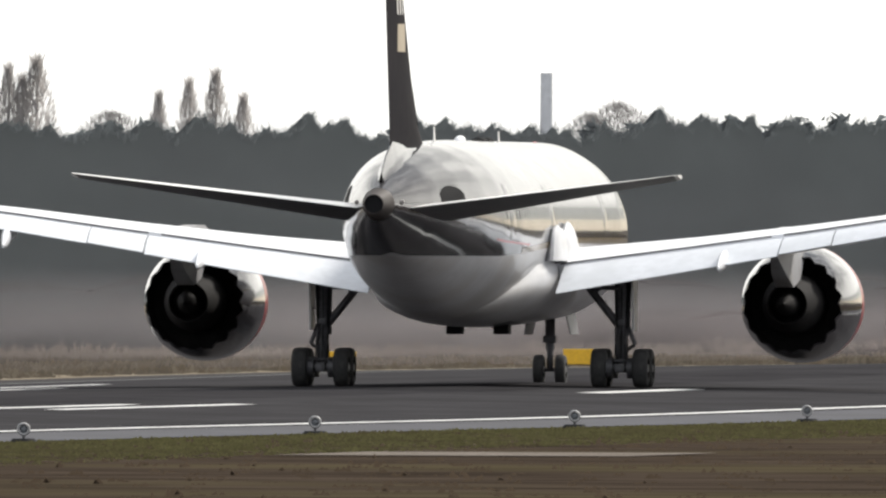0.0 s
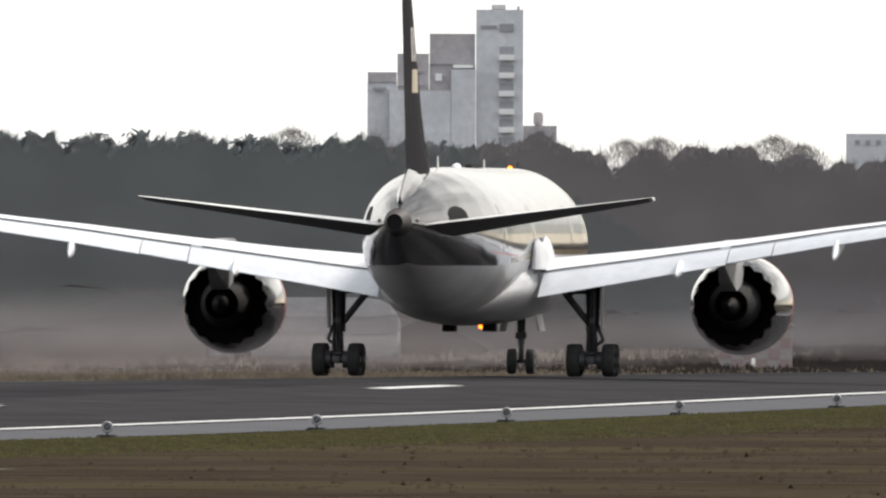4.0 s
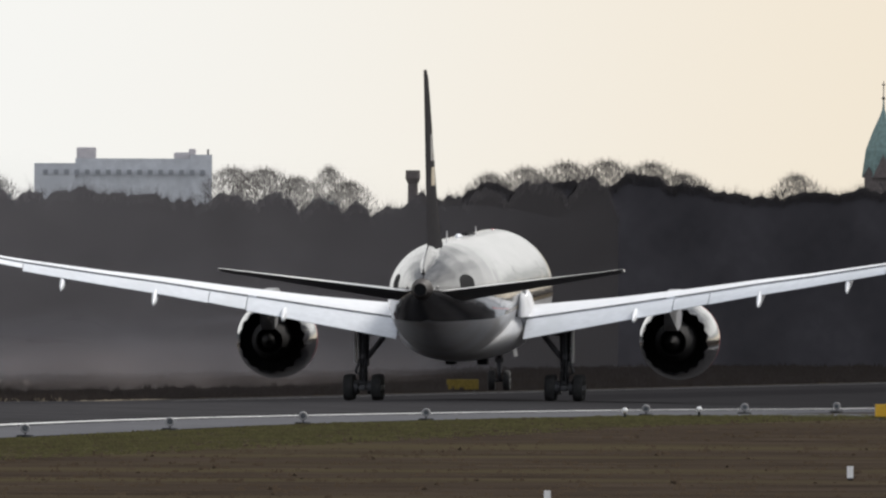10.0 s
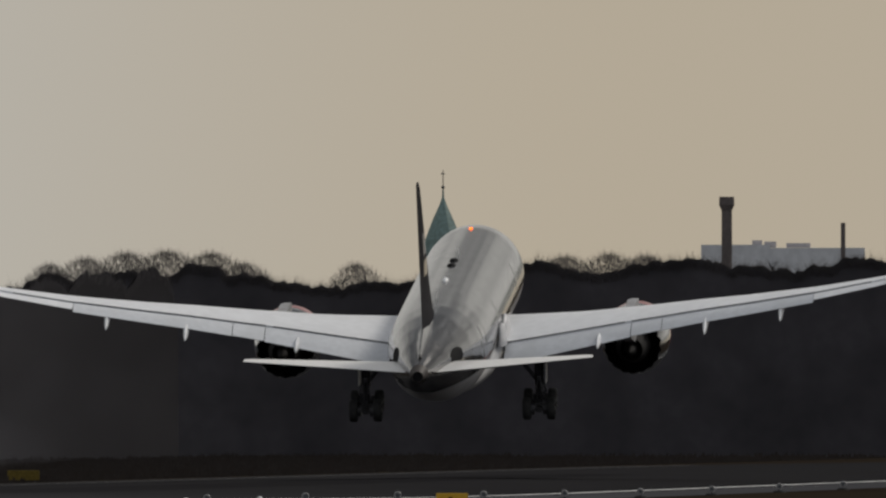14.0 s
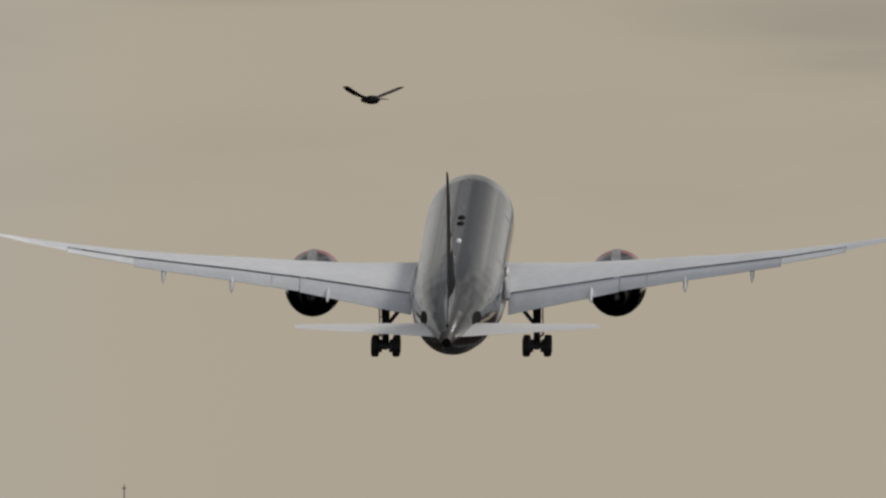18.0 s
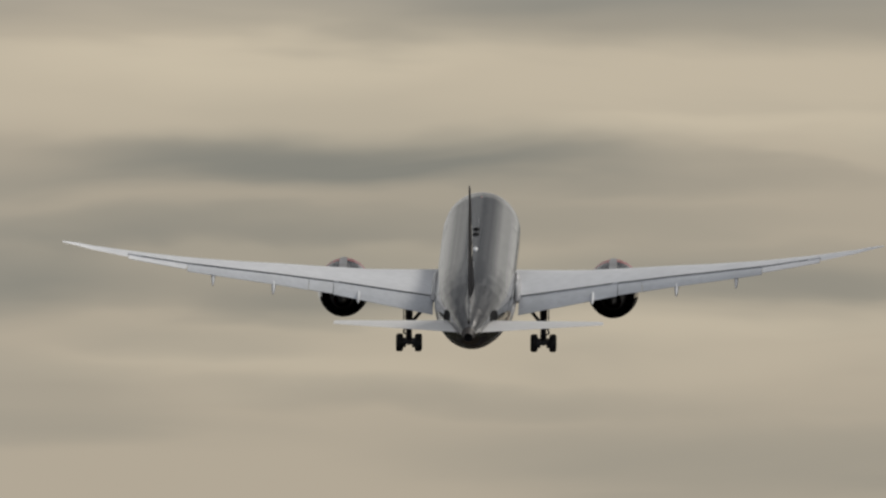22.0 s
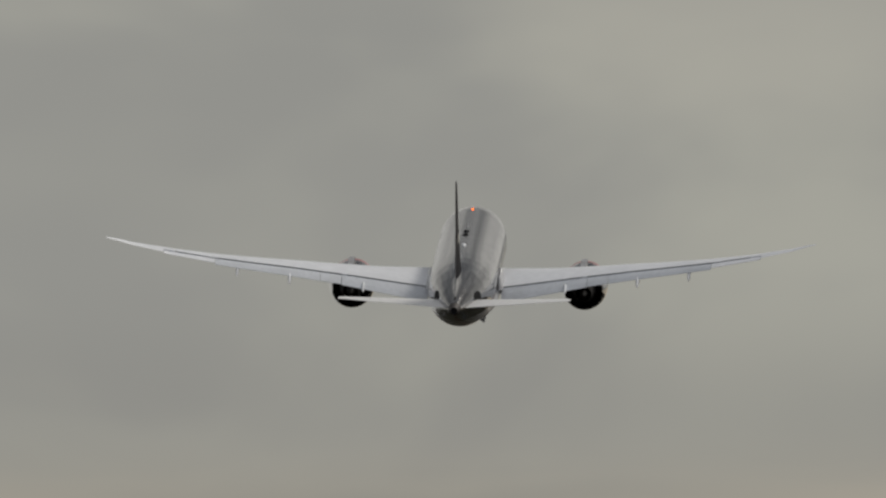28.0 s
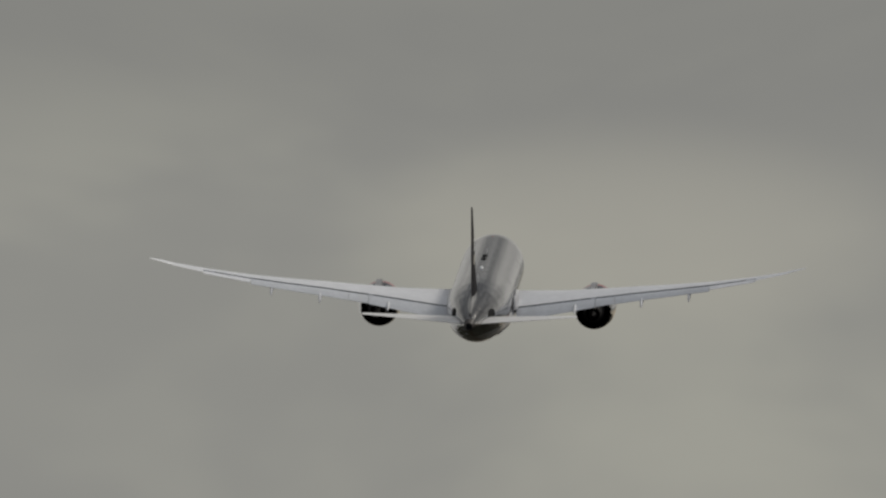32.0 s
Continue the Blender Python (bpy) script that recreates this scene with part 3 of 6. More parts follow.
def build_fuselage(plane):
    secs = smooth_sections()
    up, low, stripe, line = bmesh.new(), bmesh.new(), bmesh.new(), bmesh.new()
    rings_u, rings_l, rs, rl = [], [], [[], []], [[], []]
    for y, zc, rx, rz in secs:
        a = waist_angle(zc, rz, waist(y))
        rings_u.append(hull_ring(y, zc, rx, rz, a, math.pi - a, 40))
        rings_l.append(hull_ring(y, zc, rx, rz, math.pi - a, 2 * math.pi + a, 28))
        if -17 < y < 22:
            for k, (z0, z1, store) in enumerate(((waist(y) - 0.02, waist(y) + 0.17, rs), (waist(y) + 0.20 + 0.05 * max(0, -y - 9), waist(y) + 0.27 + 0.05 * max(0, -y - 9), rl))):
                if y < (-10.5, -15.5)[k] or (k and y > -8.5):
                    continue
                b0, b1 = waist_angle(zc, rz, z0), waist_angle(zc, rz, z1)
                store[0].append(hull_ring(y, zc, rx, rz, b0, b1, 3, 0.008))
                store[1].append(hull_ring(y, zc, rx, rz, math.pi - b0, math.pi - b1, 3, 0.008))
    loft(up, rings_u, False)
    loft(low, rings_l, False)
    part("upper_fuselage", up, "charcoal", plane, "glossy charcoal upper fuselage")
    part("lower_fuselage", low, "belly", plane, "pale grey lower fuselage")
    for side in (0, 1):
        b = bmesh.new()
        part("stripe", loft(b, rs[side], False), "gold", plane, "gold stripe along the fuselage")
        b = bmesh.new()
        part("stripe", loft(b, rl[side], False), "red", plane, "thin red line along the fuselage")
    # wing-to-body fairing under the belly
    b = bmesh.new()
    rings = []
    for y, w, zb, zt in ((12.5, 0.5, 2.35, 2.5), (11, 1.7, 2.14, 3.0), (8.5, 2.5, 2.0, 4.2), (4, 2.95, 1.95, 5.0), (-1, 3.0, 1.95, 5.2), (-5, 2.85, 2.0, 5.0), (-8.5, 2.3, 2.15, 4.2), (-11, 1.1, 2.36, 3.0), (-12.2, 0.4, 2.5, 2.65)):
        zc, rz = (zb + zt) / 2, (zt - zb) / 2
        rings.append([(w * abs(math.cos(a)) * (1 if math.cos(a) >= 0 else -1), y, zc + rz * abs(math.sin(a)) * (1 if math.sin(a) >= 0 else -1))
                      for a in (2 * math.pi * i / 32 for i in range(32))])
    part("belly_fairing", loft(b, rings), "belly", plane, "rounded pale grey belly fairing")
    for side in (-1, 1):
        for y, f in ((1.2, 1.0), (-1.9, 0.9)):
            b = bmesh.new()
            loft(b, [[(side * 2.98 + f * w * math.cos(a), y + f * l * math.sin(a), z) for a in (2 * math.pi * k / 18 for k in range(18))]
                     for z, w, l in ((4.15, 0.36, 1.8), (4.6, 0.34, 1.7), (4.95, 0.27, 1.35), (5.2, 0.19, 0.95), (5.36 * f ** 0.2, 0.10, 0.5), (5.44 * f ** 0.2, 0.03, 0.15))])
            part("root_fillet", b, "belly", plane, "pale fillet over the wing root")
    b = bmesh.new()
    lathe(b, ((-27.15, 0.53), (-27.5, 0.45), (-28.0, 0.36), (-28.5, 0.31), (-28.46, 0.295), (-27.7, 0.28)), 0, 5.96)
    part("tail_cone", b, "cone", plane, "bare tan tail cone with exhaust")
    b = bmesh.new()
    bmesh.ops.create_circle(b, cap_ends=True, segments=20, radius=0.30, matrix=Matrix.Translation((0, -28.42, 5.96)) @ pose(0, 0, 0, 90))
    part("exhaust_opening", b, "dark", plane)
    # cabin windows and doors
    shared = None
    for side in (-1, 1):
        for i in range(52):
            y = 20.0 - 0.66 * i
            if any(abs(y - d) < 0.8 for d in (13.6, -2.0, -12.6)):
                continue
            zc, rx, rz = [float(np.interp(y, np.array(SECTIONS)[::-1, 0], np.array(SECTIONS)[::-1, k])) for k in (1, 2, 3)]
            a = waist_angle(zc, rz, 5.72)
            if shared is None:
                b = bmesh.new()
                bmesh.ops.create_circle(b, cap_ends=True, segments=10, radius=0.5, matrix=Matrix.Diagonal((0.27, 0.46, 1, 1)))
                w = part("window", b, "pane", plane, smooth=False)
                shared = w.data
            else:
                w = new("window", shared)
                w.parent = plane
            n = Vector((math.cos(a) / rx * side, 0, math.sin(a) / rz)).normalized()
            w.matrix_basis = Matrix.Translation((side * (rx + 0.008) * math.cos(a), y, zc + (rz + 0.008) * math.sin(a))) @ n.to_track_quat("Z", "Y").to_matrix().to_4x4() @ pose(0, 0, 0, 0, 0, 0)
        for y in (22.2, 13.6, -2.0, -12.6):
            zc, rx, rz = [float(np.interp(y, np.array(SECTIONS)[::-1, 0], np.array(SECTIONS)[::-1, k])) for k in (1, 2, 3)]
            b = bmesh.new()
            rings = []
            for yy in (y - 0.53, y - 0.5, y + 0.5, y + 0.53):
                g = 0.003 if abs(yy - y) > 0.51 else 0.007
                z2, rx2, rz2 = [float(np.interp(yy, np.array(SECTIONS)[::-1, 0], np.array(SECTIONS)[::-1, k])) for k in (1, 2, 3)]
                r = hull_ring(yy, z2, rx2, rz2, waist_angle(z2, rz2, 4.85), waist_angle(z2, rz2, 6.65), 8, g)
                rings.append([(side * p[0], p[1], p[2]) for p in r])
            part("door", loft(b, rings, False), "charcoal", plane)
        # dark seal plate round the stabiliser's root
        b = bmesh.new()
        rings = []
        for i in range(9):
            y = -19.6 - 0.36 * i
            zc, rx, rz = [float(np.interp(y, np.array(SECTIONS)[::-1, 0], np.array(SECTIONS)[::-1, k])) for k in (1, 2, 3)]
            h = 0.42 * math.sqrt(max(0.02, 1 - ((i - 4) / 4.4) ** 2))
            r = hull_ring(y, zc, rx, rz, waist_angle(zc, rz, 6.15 - h), waist_angle(zc, rz, 6.15 + h), 6, 0.012)
            rings.append([(side * p[0], p[1], p[2]) for p in r])
        part("stabiliser_seal", loft(b, rings, False), "dark", plane, "dark seal plate round the stabiliser root")
    # aerials and domes on the crown
    b = bmesh.new()
    bmesh.ops.create_uvsphere(b, u_segments=16, v_segments=8, radius=0.5, matrix=Matrix.Translation((0, -4.0, 8.08)) @ Matrix.Diagonal((0.36, 1.3, 0.34, 1)))
    part("satellite_dome", b, "wing", plane, "small white satellite dome")
    for x, y in ((-0.1, 2.3), (-0.1, 4.4)):
        b = bmesh.new()
        bmesh.ops.create_uvsphere(b, u_segments=10, v_segments=6, radius=0.5, matrix=Matrix.Translation((x * 0.8, y, 8.08)) @ Matrix.Diagonal((0.55, 0.9, 0.3, 1)))
        part("aerial_pad", b, "dark", plane, "flat dark aerial pad")
    for y, h in ((7.5, 0.42), (-11.2, 0.5)):
        b = bmesh.new()
        loft(b, [[(-0.02, y, 8.0), (0.02, y, 8.0), (0.02, y - 0.4, 8.0), (-0.02, y - 0.4, 8.0)],
                 [(-0.012, y - 0.22, 8.0 + h), (0.012, y - 0.22, 8.0 + h), (0.012, y - 0.4, 8.0 + h), (-0.012, y - 0.4, 8.0 + h)]])
        part("blade_aerial", b, "white", plane)


LEAD = ((0, 11.5), (2.9, 9.6), (8, 5.4), (17, -0.4), (25, -5.6), (27.5, -7.9), (29.3, -10.2), (30.06, -11.6))
TRAIL = ((0, -3.5), (2.9, -3.5), (10.4, -3.9), (17, -5.7), (25, -8.2), (27.5, -9.6), (29.3, -11.2), (30.06, -12.1))
RISE = ((0, 3.32), (3, 3.68), (7, 4.44), (11, 5.22), (14.5, 5.95), (17.4, 6.5), (21.3, 7.3), (25, 8.2), (27.8, 9.1), (30.06, 10.1))
THICK = ((0, 0.10), (3, 0.095), (7, 0.10), (10, 0.11), (20, 0.10), (30.06, 0.09))
HINGE = ((2.9, 2.5), (10.4, 1.75), (12.2, 1.6), (21, 1.15), (25.5, 0.85))
INCIDENCE = ((0, 2.0), (3, 1.6), (7, 1.0), (11, 0.6), (17, 0.0), (30.06, 0.0))


def wing_point(x, c, surface, side=1):
    """A point of the wing at span x and chord fraction c: surface 1 the top, -1 the underside, 0 the camber line."""
    le, te = table(x, LEAD), table(x, TRAIL)
    chord, t, i = le - te, table(x, THICK), radians(table(x, INCIDENCE))
    half = 5 * t * (0.2969 * math.sqrt(c) - 0.126 * c - 0.3516 * c * c + 0.2843 * c ** 3 - 0.1036 * c ** 4)
    camber = 0.018 * (1 - (2 * c - 1.15) ** 2)
    z = (camber + surface * half) * chord
    d = (0.7 - c) * chord
    return Vector((side * x, le - c * chord, table(x, RISE) + z + d * math.sin(i)))


def wing_ring(x, c1, side, n=16):
    top = [wing_point(x, c1 * (1 - math.cos(math.pi * k / n)) / 2, 1, side) for k in range(n, -1, -1)]
    low = [wing_point(x, c1 * (1 - math.cos(math.pi * k / n)) / 2, -1, side) for k in range(1, n + 1)]
    return top + low


def hinge_fraction(x):
    return 1 - table(x, HINGE) / (table(x, LEAD) - table(x, TRAIL))


def flap(plane_part, name, x0, x1, side, droop, material="flap", gap=0.05, n=8):
    rings = []
    for k in range(n + 1):
        x = x0 + (x1 - x0) * k / n
        c = hinge_fraction(x) + 0.004
        a, b = wing_point(x, c, 1, side), wing_point(x, c, -1, side)
        tail = wing_point(x, 1.0, 0, side)
        mid = (a + b) / 2
        turn = Matrix.Rotation(radians(droop), 3, "X")
        ring = []
        nose = [a + Vector((0, 0, -gap)), (a * 0.62 + tail * 0.38) + Vector((0, 0, 0.05)), (a * 0.25 + tail * 0.75) + Vector((0, 0, 0.035)), tail + Vector((0, 0, 0.012)),
                tail - Vector((0, 0, 0.012)), (b * 0.4 + tail * 0.6), b + Vector((0, 0, gap)), mid + Vector((0, 0.14, 0))]
        for p in nose:
            ring.append(a + Vector((0, -gap, -gap)) + turn @ (p - a))
        rings.append(ring)
    bm = bmesh.new()
    return part(name, loft(bm, rings), material, plane_part)


def build_wing(plane, side):
    spans = [2.0, 2.9] + [3.6 + 0.9 * i for i in range(24)] + [25.4]
    bm = bmesh.new()
    wing = part("wing", loft(bm, [wing_ring(x, hinge_fraction(x) if x >= 2.9 else hinge_fraction(2.9), side) for x in spans]), "wing", plane, "light grey swept wing")
    bm = bmesh.new()
    part("raked_tip", loft(bm, [wing_ring(x, 1.0, side) for x in (25.4, 26.0, 26.5, 27.2, 27.9, 28.5, 29.1, 29.6, 29.95, 30.06)]), "wing", wing, "raked wing tip")
    flap(wing, "inboard_flap", 3.15, 10.43, side, 13)
    flap(wing, "flaperon", 10.47, 12.22, side, 11)
    flap(wing, "outboard_flap", 12.26, 21.08, side, 12)
    flap(wing, "aileron", 21.12, 25.35, side, 4, "wing")
    for x, size, hang in ((8.6, 0.9, 0.45), (14.8, 1.0, 0.8), (19.2, 0.9, 0.8)):
        te = wing_point(x, 1.0, -1, side)
        bm = bmesh.new()
        rings = []
        for dy, r, dz in ((3.4, 0.03, 0.02), (2.9, 0.16, -0.05), (1.8, 0.26, -0.22), (0.4, 0.27, -0.45), (-0.4, 0.2, -0.72), (-1.05, 0.05, -0.95)):
            r *= size
            rings.append([(te.x + r * 0.62 * math.cos(a), te.y + dy * size, te.z - 0.12 + (dz * hang + 1.25 * r * math.sin(a))) for a in (2 * math.pi * k / 14 for k in range(14))])
        part("flap_track_fairing", loft(bm, rings), "wing", wing, "pointed flap track fairing")
    # dark cove ahead of the flaps, and a spoiler panel line
    bm = bmesh.new()
    loft(bm, [[wing_point(x, hinge_fraction(x), 1, side) + Vector((0, -0.012, d)) for d in (0.002, -0.055)] for x in [3.0 + 0.8 * i for i in range(28)] + [25.3]], close_ring=False)
    part("flap_cove", bm, "slate", wing, "dark gap ahead of the flaps")
    bm = bmesh.new()
    loft(bm, [[wing_point(x, hinge_fraction(x) - f / (table(x, LEAD) - table(x, TRAIL)), 1, side) + Vector((0, 0, 0.006)) for f in (0.0, 0.032)] for x in [3.3 + 0.8 * i for i in range(23)]], close_ring=False)
    part("flap_gap", bm, "slate", wing, "dark hinge gap ahead of the flaps")
    return wing


def build_tailplane(plane, side):
    rings = []
    for s in (0.0, 0.15, 0.3, 0.5, 0.7, 0.85, 0.95, 0.985, 1.0):
        x = 0.85 + 8.98 * s
        le, te = -19.9 - 6.75 * s - (0.35 if s > 0.97 else 0) * (s - 0.97) / 0.03, -25.7 - 2.75 * s
        z = 5.84 + 1.08 * s
        c = le - te
        t = 0.105 - 0.02 * s
        ring = []
        for k in list(range(12, -1, -1)) + list(range(1, 12)):
            u = (1 - math.cos(math.pi * k / 12)) / 2
            half = 5 * t * (0.2969 * math.sqrt(u) - 0.126 * u - 0.3516 * u * u + 0.2843 * u ** 3 - 0.1036 * u ** 4) * c
            top = len(ring) <= 12
            ring.append((side * x, le - u * c, z + (half if top else -half) - 0.055 * (1 - u) * c))
        rings.append(ring)
    bm = bmesh.new()
    tail = part("tailplane", loft(bm, rings), "white", plane, "pale grey horizontal stabiliser")
    # underside from behind the leading edge, its shade painted in slate grey
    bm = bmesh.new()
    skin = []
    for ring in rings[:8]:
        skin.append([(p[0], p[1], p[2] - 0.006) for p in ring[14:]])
    part("underside", loft(bm, skin, False), "slate", tail, "slate grey underside with shade painted in")
    bm = bmesh.new()
    rings = [[(side * (1.3 + 7.9 * s), -25.72 - 2.43 * s + d, 5.90 + 0.94 * s + h) for d, h in ((1.5 - 0.75 * s, 0.025 - 0.012 * s), (0, 0.008), (0.0, -0.022), (1.5 - 0.75 * s, 0.018 - 0.012 * s))] for s in (0.03, 0.5, 0.97)]
    part("elevator", loft(bm, rings), "white", tail)
    return tail


def build_fin(plane):
    rings = []
    for s in (-0.03, 0.06, 0.14, 0.25, 0.45, 0.65, 0.85, 0.95, 0.985, 1.0):
        z = 7.30 + 9.25 * s
        le = -16.6 - 7.6 * s + (3.0 * max(0, 0.16 - s) / 0.16 if s < 0.16 else 0) - (0.6 * (s - 0.95) / 0.05 if s > 0.95 else 0)
        te = -23.9 - 2.6 * s
        c, t = le - te, 0.066 - 0.012 * s
        ring = []
        for k in list(range(12, -1, -1)) + list(range(1, 12)):
            u = (1 - math.cos(math.pi * k / 12)) / 2
            half = 5 * t * (0.2969 * math.sqrt(u) - 0.126 * u - 0.3516 * u * u + 0.2843 * u ** 3 - 0.1036 * u ** 4) * min(c, 7.0)
            ring.append((half if len(ring) <= 12 else -half, le - u * c, z))
        rings.append(ring)
    bm = bmesh.new()
    fin = part("fin", loft(bm, rings), "fin", plane, "tall charcoal tail fin")
    # rounded fairing where the fin meets the hull
    bm = bmesh.new()
    rings = []
    for y, w, h in ((-14.6, 0.05, 0.02), (-16.5, 0.22, 0.20), (-19, 0.40, 0.5), (-21.5, 0.48, 0.75), (-23.5, 0.44, 0.8), (-25.2, 0.30, 0.6), (-26.4, 0.15, 0.3)):
        top = table(y, [(q[0], q[1] + q[3]) for q in SECTIONS[::-1]])
        rings.append([(side * w * a, y, top - 0.16 * w + b * h) for side, a, b in ((1, 1.0, -0.05), (1, 0.62, 0.12), (1, 0.36, 0.38), (1, 0.2, 0.8), (1, 0.08, 1.0),
                                                                                  (-1, 0.08, 1.0), (-1, 0.2, 0.8), (-1, 0.36, 0.38), (-1, 0.62, 0.12), (-1, 1.0, -0.05))])
    part("fin_fairing", loft(bm, rings, False), "charcoal", fin, "glossy charcoal fairing at the fin's foot")
    # bare metal leading edge
    bm = bmesh.new()
    rings = []
    for f in (0.12, 0.3, 0.5, 0.7, 0.9):
        z, le, te = 7.30 + 9.25 * f, -16.6 - 7.6 * f + (3.0 * (0.16 - f) / 0.16 if f < 0.16 else 0), -23.9 - 2.6 * f
        c, t = le - te, 0.066 - 0.012 * f
        ring = []
        for side in (1, -1):
            for u in ((0.05, 0.03, 0.012, 0.003) if side > 0 else (0.003, 0.012, 0.03, 0.05)):
                half = 5 * t * (0.2969 * math.sqrt(u) - 0.126 * u) * min(c, 7.0)
                ring.append((side * (half + 0.008), le + 0.012 - u * c, z))
        rings.append(ring)
    part("leading_edge", loft(bm, rings, False), "bare_metal", fin, "bright bare metal leading edge")
    # plain emblem laid on both flanks
    def flank(side, y, z, lift=0.006):
        f = (z - 7.30) / 9.25
        le, te = -16.6 - 7.6 * f, -23.9 - 2.6 * f
        c, t, u = le - te, 0.066 - 0.012 * f, (le - y) / (le - te)
        half = 5 * t * (0.2969 * math.sqrt(u) - 0.126 * u - 0.3516 * u * u + 0.2843 * u ** 3 - 0.1036 * u ** 4) * min(c, 7.0)
        return (side * (half + lift), y, z)
    for side in (-1, 1):
        bm = bmesh.new()
        loft(bm, [[flank(side, y, z) for y in (-23.0, -22.4, -21.8, -21.2)] for z in (10.9, 11.3, 11.8)], close_ring=False)
        part("emblem", bm, "gold", fin, "plain gold emblem on the fin")
        for k in range(3):
            bm = bmesh.new()
            loft(bm, [[flank(side, -21.6 - 0.62 * k - 0.28 * (z - 12.1) + d, z) for d in (0.0, -0.22)] for z in (12.1, 12.7, 13.4)], close_ring=False)
            part("emblem", bm, "white", fin, "slim white stroke of the emblem")
    return fin


def build_engine(plane, side):
    cx, cz = side * 9.95, 2.75
    aft = Matrix.Translation((0, -3.6, 0))
    bm = bmesh.new()
    profile = [(14.9, 1.42), (15.25, 1.50), (15.32, 1.60), (15.1, 1.74), (14.4, 1.87), (13.4, 1.945), (12.9, 1.95)]
    lathe(bm, profile, cx, cz, 48)
    cowl = part("engine_cowl", bm, "cowl", plane, "dark red front engine cowl")
    # the rear cowl ends in a row of chevrons
    bm = bmesh.new()
    n, teeth = 108, 18
    rings = []
    for y, r in ((12.9, 1.95), (12.0, 1.95), (11.0, 1.88), (10.2, 1.78), (9.6, 1.68)):
        rings.append([(cx + r * math.cos(a), y, cz + r * math.sin(a)) for a in (2 * math.pi * i / n for i in range(n))])
    tips = []
    for i in range(n):
        a = 2 * math.pi * i / n
        f = abs(((i * teeth / n) % 1) * 2 - 1)
        tips.append((cx + (1.66 - 0.10 * f) * math.cos(a), 9.5 - 0.36 * f, cz + (1.66 - 0.10 * f) * math.sin(a)))
    rings.append(tips)
    inner = [(cx + (p[0] - cx) * 0.965, p[1] + 0.01, cz + (p[2] - cz) * 0.965) for p in tips]
    rings.append(inner)
    for y, r in ((9.9, 1.58), (11.2, 1.55)):
        rings.append([(cx + r * math.cos(a), y, cz + r * math.sin(a)) for a in (2 * math.pi * i / n for i in range(n))])
    part("chevron_nozzle", loft(bm, rings, cap=False), "nacelle", cowl, "dark rear cowl with a toothed edge")
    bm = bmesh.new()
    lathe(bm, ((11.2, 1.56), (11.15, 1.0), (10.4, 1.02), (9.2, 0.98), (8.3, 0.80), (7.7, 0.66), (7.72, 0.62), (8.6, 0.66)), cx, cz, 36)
    part("core_cowl", bm, "titanium", cowl, "near-black metal core cowl")
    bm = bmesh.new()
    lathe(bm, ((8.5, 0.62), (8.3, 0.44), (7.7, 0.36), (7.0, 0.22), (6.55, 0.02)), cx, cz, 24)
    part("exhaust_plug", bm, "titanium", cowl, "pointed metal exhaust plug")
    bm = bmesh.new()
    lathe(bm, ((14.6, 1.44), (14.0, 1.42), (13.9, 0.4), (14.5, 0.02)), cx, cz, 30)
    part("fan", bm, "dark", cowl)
    # pylon up to the wing
    bm = bmesh.new()
    rings = []
    for y, zl, zu, w in ((13.6, 4.55, 4.70, 0.04), (12.4, 4.45, 5.05, 0.26), (10.0, 4.25, 5.30, 0.34), (8.6, 3.55, 5.30, 0.34), (7.0, 3.30, 5.25, 0.30), (5.0, 3.75, 5.2, 0.24), (3.6, 4.3, 5.1, 0.12), (2.0, 4.7, 5.0, 0.02)):
        rings.append([(cx + w, y, zl), (cx + w * 0.8, y, zu), (cx - w * 0.8, y, zu), (cx - w, y, zl)])
    pylon = part("pylon", loft(bm, rings), "pylon", plane, "streaked grey engine pylon darkened for shade")
    for ob in (cowl, *cowl.children, pylon):
        ob.data.transform(aft)
    return cowl, pylon


def wheel_mesh(radius, width):
    bm = bmesh.new()
    prof = [(-0.5, 0.55), (-0.5, 0.80), (-0.44, 0.93), (-0.30, 0.99), (-0.12, 1.0), (0.12, 1.0), (0.30, 0.99), (0.44, 0.93), (0.5, 0.80), (0.5, 0.55)]
    n = 32
    loft(bm, [[(p * width, radius * r * math.cos(a), radius * r * math.sin(a)) for a in (2 * math.pi * i / n for i in range(n))] for p, r in prof], cap=False)
    tyre = bpy.data.meshes.new("wheel")
    bmesh.ops.recalc_face_normals(bm, faces=bm.faces)
    bm.to_mesh(tyre)
    bm.free()
    bm = bmesh.new()
    rod(bm, (-0.36 * width, 0, 0), (0.36 * width, 0, 0), radius * 0.56, n=20)
    rod(bm, (-0.5 * width, 0, 0), (0.5 * width, 0, 0), radius * 0.2, n=12)
    hub = bpy.data.meshes.new("rim")
    bm.to_mesh(hub)
    bm.free()
    for me, mat in ((tyre, "tyre"), (hub, "rim")):
        me.materials.append(M[mat])
        me.polygons.foreach_set("use_smooth", [True] * len(me.polygons))
        me.set_sharp_from_angle(angle=radians(35))
    return tyre, hub


def put(name, me, parent, at):
    ob = new(name, me)
    ob.parent = parent
    ob.matrix_basis = Matrix.Translation(at)
    return ob


TOP = 3.75      # height of the main legs' hinges


